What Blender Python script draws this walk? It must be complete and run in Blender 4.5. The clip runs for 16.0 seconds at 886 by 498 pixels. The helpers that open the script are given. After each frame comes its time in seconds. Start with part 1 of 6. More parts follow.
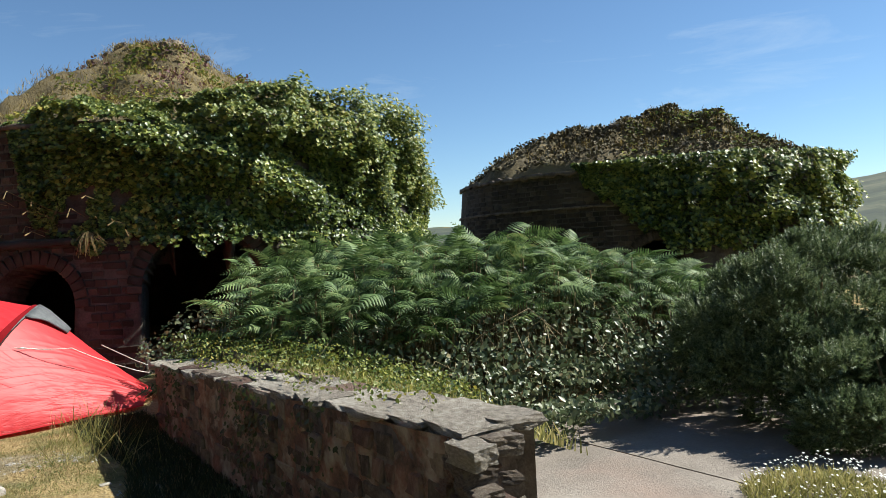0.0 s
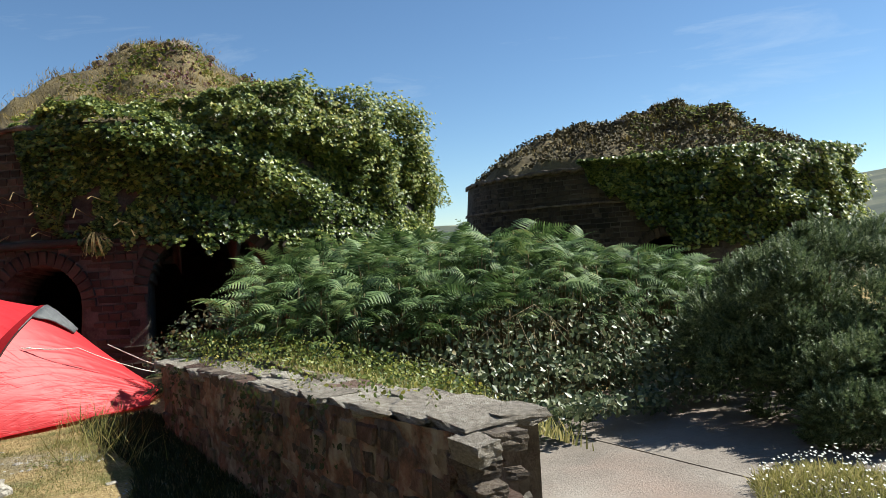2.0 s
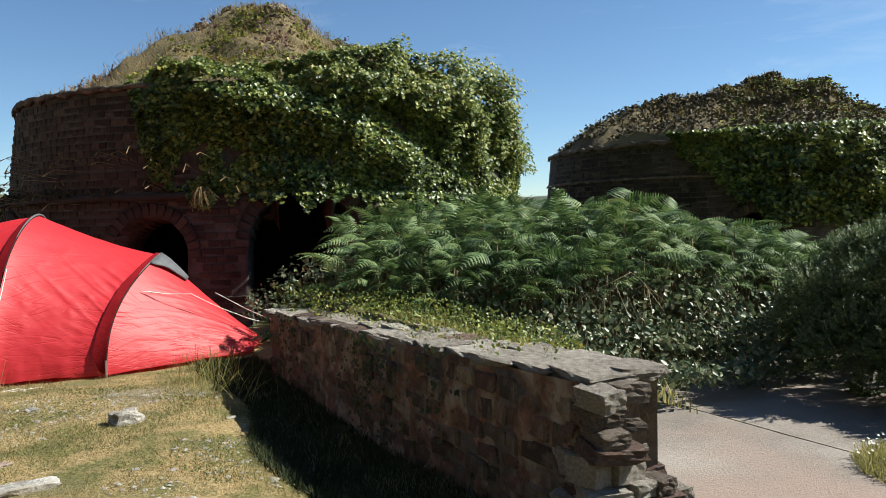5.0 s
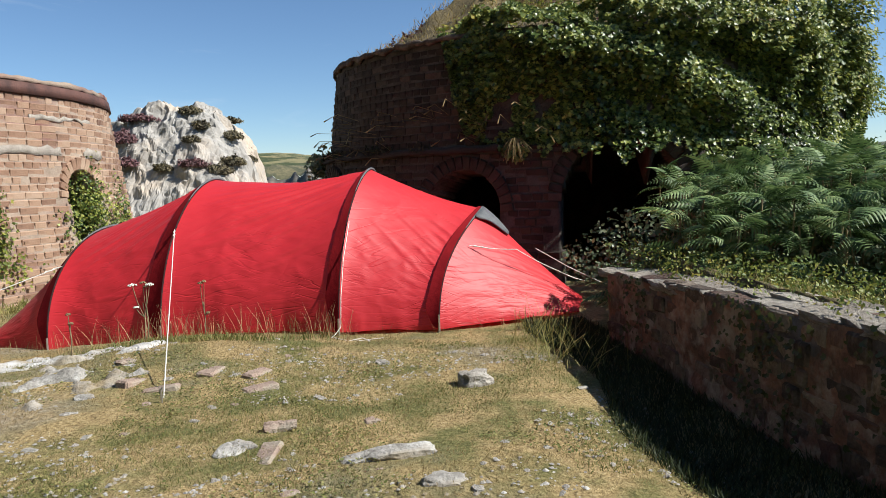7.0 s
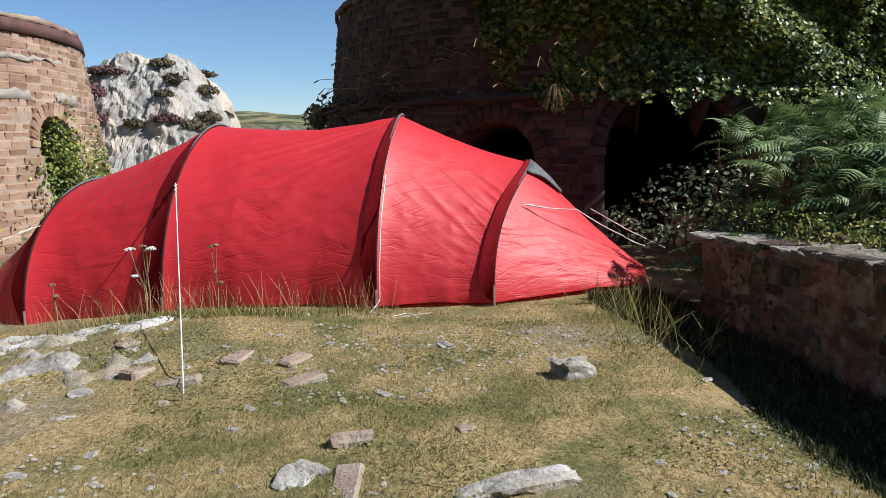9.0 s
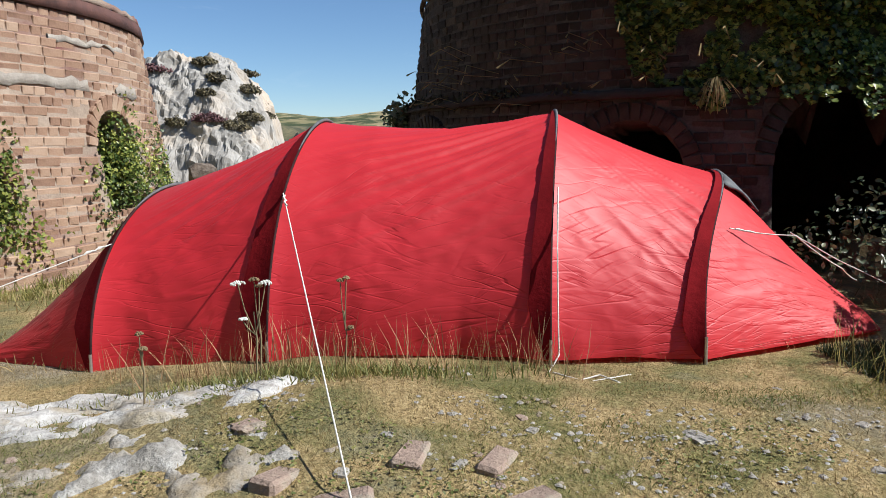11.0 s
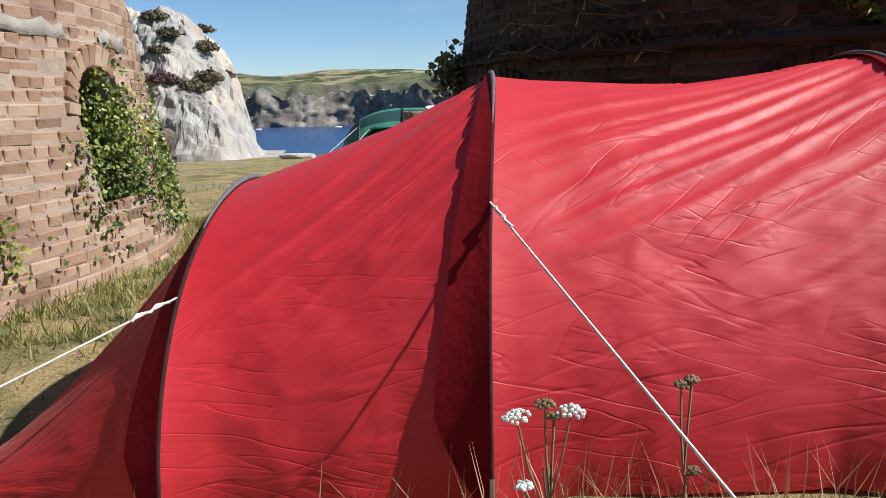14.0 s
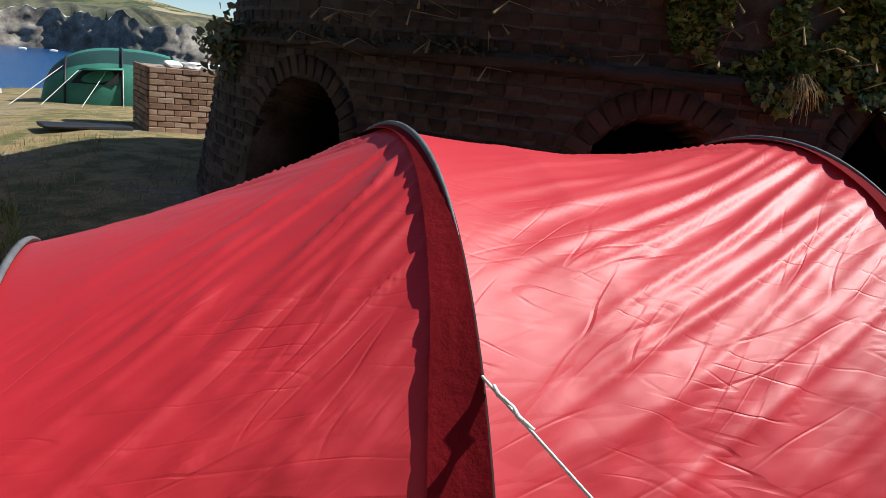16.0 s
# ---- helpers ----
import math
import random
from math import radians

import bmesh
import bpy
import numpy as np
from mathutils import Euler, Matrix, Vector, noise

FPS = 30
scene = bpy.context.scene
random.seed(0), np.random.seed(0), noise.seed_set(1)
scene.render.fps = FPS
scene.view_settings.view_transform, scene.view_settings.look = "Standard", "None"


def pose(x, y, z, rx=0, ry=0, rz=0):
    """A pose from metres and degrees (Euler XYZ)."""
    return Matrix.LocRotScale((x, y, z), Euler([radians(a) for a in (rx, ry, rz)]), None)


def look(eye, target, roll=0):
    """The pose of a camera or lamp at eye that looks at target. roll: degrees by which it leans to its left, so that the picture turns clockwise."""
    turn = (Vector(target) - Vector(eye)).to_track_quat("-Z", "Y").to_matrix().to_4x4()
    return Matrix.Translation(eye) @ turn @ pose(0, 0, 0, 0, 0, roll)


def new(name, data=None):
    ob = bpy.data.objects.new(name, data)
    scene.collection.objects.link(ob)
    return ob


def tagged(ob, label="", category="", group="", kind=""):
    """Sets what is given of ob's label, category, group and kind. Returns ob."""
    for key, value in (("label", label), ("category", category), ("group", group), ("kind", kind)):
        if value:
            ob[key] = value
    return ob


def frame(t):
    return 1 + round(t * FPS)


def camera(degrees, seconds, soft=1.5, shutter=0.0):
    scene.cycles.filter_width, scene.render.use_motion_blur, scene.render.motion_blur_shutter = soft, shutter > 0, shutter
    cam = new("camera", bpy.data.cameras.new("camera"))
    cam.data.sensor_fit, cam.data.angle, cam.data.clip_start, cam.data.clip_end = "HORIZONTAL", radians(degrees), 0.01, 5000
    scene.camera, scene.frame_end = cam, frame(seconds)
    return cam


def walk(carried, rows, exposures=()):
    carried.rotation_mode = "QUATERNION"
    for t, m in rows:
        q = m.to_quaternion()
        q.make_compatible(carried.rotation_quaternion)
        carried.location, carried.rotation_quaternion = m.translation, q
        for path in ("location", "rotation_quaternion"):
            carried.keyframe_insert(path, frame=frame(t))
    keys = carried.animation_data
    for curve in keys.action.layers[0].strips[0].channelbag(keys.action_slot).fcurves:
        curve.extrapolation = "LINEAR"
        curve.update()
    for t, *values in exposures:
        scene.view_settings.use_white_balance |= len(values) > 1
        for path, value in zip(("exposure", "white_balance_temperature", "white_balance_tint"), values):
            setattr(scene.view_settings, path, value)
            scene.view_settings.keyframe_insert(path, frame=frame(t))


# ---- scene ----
cam = camera(62.0, 16.0, soft=0.5)
PATH = [
    (0, (0.526, -0.076, 1.211), (1.575, 1.627, 1.201), -2.9),
    (0.5, (0.548, -0.066, 1.201), (1.576, 1.649, 1.154), -2.9),
    (1, (0.56, -0.071, 1.208), (1.596, 1.639, 1.171), -3.3),
    (1.5, (0.556, -0.074, 1.205), (1.59, 1.638, 1.171), -3.4),
    (2, (0.549, -0.071, 1.197), (1.581, 1.642, 1.184), -3.4),
    (2.5, (0.547, -0.068, 1.193), (1.595, 1.636, 1.178), -2.9),
    (3, (0.542, -0.065, 1.192), (1.591, 1.637, 1.177), -3.0),
    (5.5, (0.21, -0.084, 1.155), (0.901, 1.79, 1.052), 0.1),
    (6, (0.132, 0.092, 1.148), (0.443, 2.065, 1.047), -0.7),
    (6.5, (0.019, 0.329, 1.124), (0.165, 2.316, 0.954), -1.2),
    (7, (-0.072, 0.578, 1.142), (0.107, 2.561, 0.95), -1.8),
    (7.5, (-0.192, 0.878, 1.104), (-0.145, 2.864, 0.87), -1.8),
    (8, (-0.267, 1.094, 1.118), (-0.267, 3.075, 0.847), -3.3),
    (8.5, (-0.382, 1.253, 1.103), (-0.244, 3.233, 0.859), -2.2),
    (9, (-0.523, 1.468, 1.058), (-0.274, 3.43, 0.761), -1.2),
    (9.5, (-0.73, 1.791, 1.101), (-0.677, 3.777, 0.869), -1.8),
    (12, (-1.481, 3.295, 1.03), (-1.132, 5.237, 0.701), -0.7),
    (12.5, (-1.673, 3.627, 1.058), (-1.233, 5.545, 0.701), -0.6),
    (13, (-1.834, 3.915, 1.033), (-1.323, 5.803, 0.618), 2.3),
    (13.5, (-1.992, 4.205, 1.054), (-1.69, 6.144, 0.667), 0.4),
    (14, (-2.137, 4.495, 1.097), (-1.836, 6.432, 0.701), -1.2),
    (14.5, (-2.355, 4.811, 1.178), (-1.844, 6.719, 0.867), -0.8),
    (15, (-2.444, 5.033, 1.276), (-1.673, 6.839, 0.9), 0.1),
    (15.5, (-2.491, 5.306, 1.381), (-1.607, 7.058, 0.993), 2.8),
    (16, (-2.455, 5.506, 1.384), (-1.444, 7.162, 0.898), 6.1),
]
walk(cam, [(t, look(eye, target, roll)) for t, eye, target, roll in PATH],
     [(0, 0.91, 6620, 3), (3, 0.91, 6620, 3), (5.5, 0.83, 6600, 4), (7, 0.72, 6450, 7), (9, 0.65, 6250, 8), (16, 0.65, 6250, 8)])


# ---- world and sun ----
SUN_DIR = Vector((0.97, -0.27, 0.95)).normalized()
world = bpy.data.worlds.new("sky")
scene.world = world
world.use_nodes = True
wn, wl = world.node_tree.nodes, world.node_tree.links
sky = wn.new("ShaderNodeTexSky")
sky.sky_type = "NISHITA"
sky.sun_disc = False
sky.sun_elevation = math.asin(SUN_DIR.z)
sky.sun_rotation = math.atan2(SUN_DIR.x, SUN_DIR.y)
sky.altitude = 1500
sky.air_density, sky.dust_density, sky.ozone_density = 1.0, 0.05, 5.0
# thin high cirrus
wtc = wn.new("ShaderNodeTexCoord")
wmap = wn.new("ShaderNodeMapping")
wmap.inputs["Scale"].default_value, wmap.inputs["Rotation"].default_value = (1.6, 1.6, 9.0), (0.12, 0.08, 0.4)
wl.new(wtc.outputs["Generated"], wmap.inputs[0])
wno = wn.new("ShaderNodeTexNoise")
wno.inputs["Scale"].default_value, wno.inputs["Detail"].default_value, wno.inputs["Roughness"].default_value, wno.inputs["Distortion"].default_value = 2.2, 7.0, 0.62, 0.5
wl.new(wmap.outputs[0], wno.inputs["Vector"])
wr = wn.new("ShaderNodeMapRange")
wr.inputs[1].default_value, wr.inputs[2].default_value, wr.inputs[3].default_value, wr.inputs[4].default_value = 0.58, 0.85, 0.0, 0.3
wl.new(wno.outputs[0], wr.inputs[0])
wmix = wn.new("ShaderNodeMix")
wmix.data_type = "RGBA"
wl.new(wr.outputs[0], wmix.inputs[0])
whs = wn.new("ShaderNodeHueSaturation")
whs.inputs["Saturation"].default_value = 1.02
wl.new(sky.outputs[0], whs.inputs["Color"])
wl.new(whs.outputs[0], wmix.inputs[6])
wmix.inputs[7].default_value = (6.5, 7.2, 8.0, 1)
wl.new(wmix.outputs[2], wn["Background"].inputs[0])
wn["Background"].inputs[1].default_value = 0.075
sun = new("sun", bpy.data.lights.new("sun", "SUN"))
sun.data.energy, sun.data.angle, sun.data.color = 5.0, radians(0.53), (1.0, 0.965, 0.91)
sun.matrix_world = look(SUN_DIR * 40, (0, 0, 0))


# ---- materials ----
def node_mat(name):
    m = bpy.data.materials.new(name)
    m.use_nodes = True
    return m, m.node_tree.nodes, m.node_tree.links, m.node_tree.nodes["Principled BSDF"]


def ramp_node(n, stops):
    r = n.new("ShaderNodeValToRGB")
    els = r.color_ramp.elements
    while len(els) < len(stops):
        els.new(0.5)
    for e, (p, c) in zip(els, stops):
        e.position, e.color = p, (*c, 1)
    return r


def noise_node(n, l, coord, scale, detail=6.0, rough=0.6, stretch=None):
    t = n.new("ShaderNodeTexNoise")
    t.inputs["Scale"].default_value, t.inputs["Detail"].default_value, t.inputs["Roughness"].default_value = scale, detail, rough
    if stretch:
        mp = n.new("ShaderNodeMapping")
        mp.inputs["Scale"].default_value = stretch
        l.new(coord, mp.inputs[0])
        coord = mp.outputs[0]
    l.new(coord, t.inputs["Vector"])
    return t


def mix_node(n, l, a, b, fac, mode="MIX"):
    x = n.new("ShaderNodeMix")
    x.data_type, x.blend_type = "RGBA", mode
    for sock, v in ((x.inputs[0], fac), (x.inputs[6], a), (x.inputs[7], b)):
        if isinstance(v, (int, float)):
            sock.default_value = v
        elif isinstance(v, tuple):
            sock.default_value = (*v, 1)
        else:
            l.new(v, sock)
    return x.outputs[2]


def surface(name, stops, scale=3.0, fine=30.0, rough=0.85, bump=0.3, bump_scale=25.0, stain=None, stain_scale=0.8,
            rand=None, rand_amount=0.35, translucent=0.0, metal=0.0, stretch=None, spec=0.4):
    """A surface whose colour follows noise at two scales, with relief; rand: 'object' or 'island' shifts its value piece by piece."""
    m, n, l, b = node_mat(name)
    co = n.new("ShaderNodeTexCoord").outputs["Object"]
    n1, n2 = noise_node(n, l, co, scale, stretch=stretch), noise_node(n, l, co, fine, 4.0)
    r = ramp_node(n, stops)
    add = n.new("ShaderNodeMath")
    add.operation = "MULTIPLY_ADD"
    l.new(n2.outputs[0], add.inputs[0])
    add.inputs[1].default_value = 0.35
    l.new(n1.outputs[0], add.inputs[2])
    sub = n.new("ShaderNodeMath")
    sub.operation = "SUBTRACT"
    l.new(add.outputs[0], sub.inputs[0])
    sub.inputs[1].default_value = 0.175
    value = sub.outputs[0]
    if rand:
        src = n.new("ShaderNodeObjectInfo").outputs["Random"] if rand == "object" else n.new("ShaderNodeNewGeometry").outputs["Random Per Island"]
        ma = n.new("ShaderNodeMath")
        ma.operation = "MULTIPLY_ADD"
        l.new(src, ma.inputs[0])
        ma.inputs[1].default_value = rand_amount
        l.new(value, ma.inputs[2])
        mb = n.new("ShaderNodeMath")
        mb.operation = "SUBTRACT"
        l.new(ma.outputs[0], mb.inputs[0])
        mb.inputs[1].default_value = rand_amount / 2
        value = mb.outputs[0]
    l.new(value, r.inputs[0])
    col = r.outputs[0]
    if stain:
        n3 = noise_node(n, l, co, stain_scale, 5.0)
        sr = ramp_node(n, [(0.48, (0, 0, 0)), (0.66, (1, 1, 1))])
        l.new(n3.outputs[0], sr.inputs[0])
        col = mix_node(n, l, col, stain, sr.outputs[0])
    l.new(col, b.inputs["Base Color"])
    b.inputs["Roughness"].default_value, b.inputs["Metallic"].default_value = rough, metal
    b.inputs["Specular IOR Level"].default_value = spec
    if bump:
        nb = noise_node(n, l, co, bump_scale, 6.0, 0.65, stretch)
        bp = n.new("ShaderNodeBump")
        bp.inputs["Strength"].default_value, bp.inputs["Distance"].default_value = bump, 0.02
        l.new(nb.outputs[0], bp.inputs["Height"])
        l.new(bp.outputs[0], b.inputs["Normal"])
    if translucent:
        tr = n.new("ShaderNodeBsdfTranslucent")
        l.new(col, tr.inputs[0])
        mx = n.new("ShaderNodeMixShader")
        mx.inputs[0].default_value = translucent
        l.new(b.outputs[0], mx.inputs[1])
        l.new(tr.outputs[0], mx.inputs[2])
        l.new(mx.outputs[0], n["Material Output"].inputs[0])
    return m


# red brick tones darkened to stand in for shade on two kilns
SHADED_BRICK = [(0.2, (0.012, 0.01, 0.008)), (0.42, (0.022, 0.017, 0.013)), (0.6, (0.037, 0.027, 0.02)), (0.82, (0.09, 0.068, 0.052))]
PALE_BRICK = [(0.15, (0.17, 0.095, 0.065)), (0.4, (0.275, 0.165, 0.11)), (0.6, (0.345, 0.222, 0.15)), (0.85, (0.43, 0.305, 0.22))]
M_BRICK = surface("red_brick", SHADED_BRICK, 2.5, 60, 0.9, 0.5, 90, stain=(0.045, 0.035, 0.03), stain_scale=6.0, rand="object", rand_amount=0.55)
M_BRICK_ISL = surface("red_brick_far", SHADED_BRICK, 2.5, 60, 0.9, 0.5, 90, stain=(0.045, 0.035, 0.03), stain_scale=1.2, rand="island", rand_amount=0.55)
M_PALE = surface("firebrick", PALE_BRICK, 2.5, 60, 0.9, 0.5, 90, rand="object", rand_amount=0.6)
M_PALE_ISL = surface("firebrick_far", PALE_BRICK, 2.5, 60, 0.9, 0.5, 90, rand="island", rand_amount=0.6)
M_MORTAR = surface("mortar", [(0.3, (0.22, 0.165, 0.125)), (0.7, (0.4, 0.32, 0.25))], 4, 50, 0.95, 0.6, 60, stain=(0.15, 0.06, 0.05), stain_scale=1.0)
# mortar darkened like the red brick, with the kilns' shade in its colour
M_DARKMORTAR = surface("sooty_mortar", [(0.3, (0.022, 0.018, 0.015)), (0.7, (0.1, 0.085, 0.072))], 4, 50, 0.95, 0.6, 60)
M_SOOT = surface("sooty_lining", [(0.3, (0.012, 0.010, 0.009)), (0.7, (0.04, 0.03, 0.025))], 3, 40, 0.95, 0.4, 40)
M_RENDER = surface("cement_patch", [(0.3, (0.22, 0.19, 0.16)), (0.7, (0.38, 0.34, 0.29))], 6, 60, 0.95, 0.8, 50)
M_RUST = surface("rusty_iron", [(0.3, (0.055, 0.028, 0.024)), (0.7, (0.15, 0.07, 0.055))], 5, 60, 0.75, 0.4, 60, metal=0.2)
M_SOIL = surface("dry_turf", [(0.25, (0.045, 0.036, 0.022)), (0.45, (0.11, 0.085, 0.045)), (0.6, (0.19, 0.145, 0.07)), (0.8, (0.12, 0.12, 0.045))], 1.6, 22, 0.95, 1.0, 30)
M_STONE = surface("rubble_stone", [(0.2, (0.045, 0.034, 0.027)), (0.45, (0.1, 0.073, 0.056)), (0.65, (0.17, 0.13, 0.1)), (0.85, (0.3, 0.25, 0.2))], 9, 55, 0.92, 1.0, 45, stain=(0.17, 0.14, 0.115), stain_scale=7.0, rand="object", rand_amount=0.6)
M_REDSTONE = surface("red_rubble", [(0.2, (0.06, 0.033, 0.026)), (0.5, (0.13, 0.072, 0.054)), (0.8, (0.25, 0.16, 0.12))], 9, 55, 0.92, 1.0, 45, stain=(0.18, 0.135, 0.11), stain_scale=6.0, rand="object", rand_amount=0.4)
M_PALESTONE = surface("pale_stone", [(0.2, (0.2, 0.185, 0.165)), (0.5, (0.36, 0.34, 0.31)), (0.8, (0.55, 0.53, 0.49))], 7, 50, 0.92, 0.9, 35)
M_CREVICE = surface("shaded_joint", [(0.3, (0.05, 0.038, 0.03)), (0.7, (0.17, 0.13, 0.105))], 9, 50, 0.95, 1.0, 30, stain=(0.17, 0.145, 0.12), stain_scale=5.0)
M_QUARTZ = surface("white_quartzite", [(0.2, (0.15, 0.138, 0.122)), (0.4, (0.25, 0.235, 0.215)), (0.6, (0.345, 0.325, 0.3)), (0.85, (0.48, 0.46, 0.43))], 0.9, 7, 0.9, 1.0, 5.0, stain=(0.42, 0.35, 0.28), stain_scale=0.35)
M_SLAB = surface("weathered_concrete", [(0.25, (0.12, 0.1, 0.084)), (0.5, (0.205, 0.174, 0.15)), (0.75, (0.31, 0.272, 0.238))], 1.2, 40, 0.92, 0.5, 60, stain=(0.27, 0.2, 0.165), stain_scale=0.7)
M_IVY = surface("ivy_leaf", [(0.15, (0.02, 0.04, 0.01)), (0.42, (0.085, 0.132, 0.03)), (0.65, (0.2, 0.25, 0.058)), (0.88, (0.4, 0.41, 0.1))], 0.9, 8, 0.38, 0, rand="island", rand_amount=0.75, translucent=0.36, spec=0.5)
M_FERN = surface("bracken", [(0.25, (0.022, 0.045, 0.014)), (0.46, (0.085, 0.145, 0.048)), (0.66, (0.21, 0.29, 0.11)), (0.95, (0.28, 0.18, 0.07))], 3.0, 14, 0.55, 0, rand="island", rand_amount=0.3, translucent=0.24, spec=0.32)
M_BRAMBLE = surface("bramble_leaf", [(0.15, (0.045, 0.07, 0.034)), (0.5, (0.115, 0.15, 0.075)), (0.8, (0.22, 0.235, 0.13)), (0.95, (0.3, 0.18, 0.095))], 1.4, 8, 0.4, 0, rand="island", rand_amount=0.6, translucent=0.28, spec=0.5)
M_YELLOW = surface("yellowing_leaf", [(0.15, (0.06, 0.1, 0.022)), (0.5, (0.16, 0.2, 0.04)), (0.8, (0.29, 0.29, 0.06)), (0.95, (0.42, 0.34, 0.07))], 1.4, 8, 0.5, 0, rand="island", rand_amount=0.7, translucent=0.3)
M_GORSE = surface("gorse_needle", [(0.15, (0.04, 0.065, 0.028)), (0.5, (0.115, 0.16, 0.072)), (0.85, (0.29, 0.34, 0.18))], 3.0, 8, 0.5, 0, rand="island", rand_amount=0.6, translucent=0.22)
M_HEATHER = surface("heather", [(0.2, (0.06, 0.034, 0.035)), (0.5, (0.15, 0.075, 0.078)), (0.85, (0.25, 0.125, 0.135))], 2.0, 8, 0.8, 0, rand="island", rand_amount=0.5, translucent=0.15)
M_DARKBUSH = surface("dry_heather", [(0.2, (0.05, 0.042, 0.03)), (0.5, (0.11, 0.092, 0.055)), (0.85, (0.18, 0.15, 0.08))], 2.0, 8, 0.85, 0, rand="island", rand_amount=0.5)
M_DRYGRASS = surface("dry_grass", [(0.15, (0.14, 0.1, 0.042)), (0.5, (0.31, 0.225, 0.1)), (0.85, (0.46, 0.36, 0.18))], 1.0, 5, 0.7, 0, rand="island", rand_amount=0.6, translucent=0.45)
M_MOUNDGRASS = surface("heath_grass", [(0.15, (0.1, 0.07, 0.022)), (0.5, (0.25, 0.18, 0.06)), (0.85, (0.4, 0.3, 0.11))], 1.0, 5, 0.8, 0, rand="island", rand_amount=0.7, translucent=0.3)
M_GREENGRASS = surface("green_grass", [(0.15, (0.08, 0.1, 0.025)), (0.5, (0.17, 0.18, 0.05)), (0.85, (0.32, 0.27, 0.1))], 1.0, 5, 0.6, 0, rand="island", rand_amount=0.6, translucent=0.3)
M_STEM = surface("brown_stem", [(0.3, (0.13, 0.1, 0.055)), (0.7, (0.28, 0.22, 0.12))], 5, 30, 0.8, 0)
M_UMBEL = surface("white_umbel", [(0.3, (0.6, 0.6, 0.54)), (0.7, (0.78, 0.78, 0.72))], 20, 60, 0.8, 0, translucent=0.2)
M_SEEDHEAD = surface("brown_seedhead", [(0.3, (0.12, 0.08, 0.04)), (0.7, (0.25, 0.17, 0.09))], 20, 60, 0.85, 0)
M_CORD = surface("white_cord", [(0.3, (0.6, 0.57, 0.52)), (0.7, (0.76, 0.73, 0.68))], 40, 200, 0.8, 0.3, 300)
M_SLEEVE = surface("dark_pole_sleeve", [(0.3, (0.02, 0.01, 0.01)), (0.7, (0.045, 0.017, 0.017))], 20, 90, 0.9, 0.2, 200, spec=0.15)
M_GREY = surface("grey_vent_mesh", [(0.3, (0.07, 0.075, 0.08)), (0.7, (0.13, 0.135, 0.14))], 20, 90, 0.6, 0.2, 200)
M_METAL = surface("pole_metal", [(0.3, (0.5, 0.5, 0.5)), (0.7, (0.65, 0.65, 0.65))], 20, 90, 0.35, 0, metal=0.9)
M_GREENTENT = surface("green_canvas", [(0.3, (0.045, 0.2, 0.14)), (0.7, (0.07, 0.28, 0.2))], 2, 20, 0.6, 0.3, 8, translucent=0.2)
M_DARKGREEN = surface("dark_green_canvas", [(0.3, (0.012, 0.045, 0.04)), (0.7, (0.02, 0.06, 0.05))], 2, 20, 0.6, 0.3, 8)
M_BLACK = surface("black_mesh", [(0.3, (0.008, 0.008, 0.008)), (0.7, (0.02, 0.02, 0.02))], 9, 30, 0.6, 0)
M_WHITESHEET = surface("white_sheet", [(0.3, (0.62, 0.62, 0.6)), (0.7, (0.76, 0.76, 0.74))], 6, 30, 0.7, 0.6, 9)


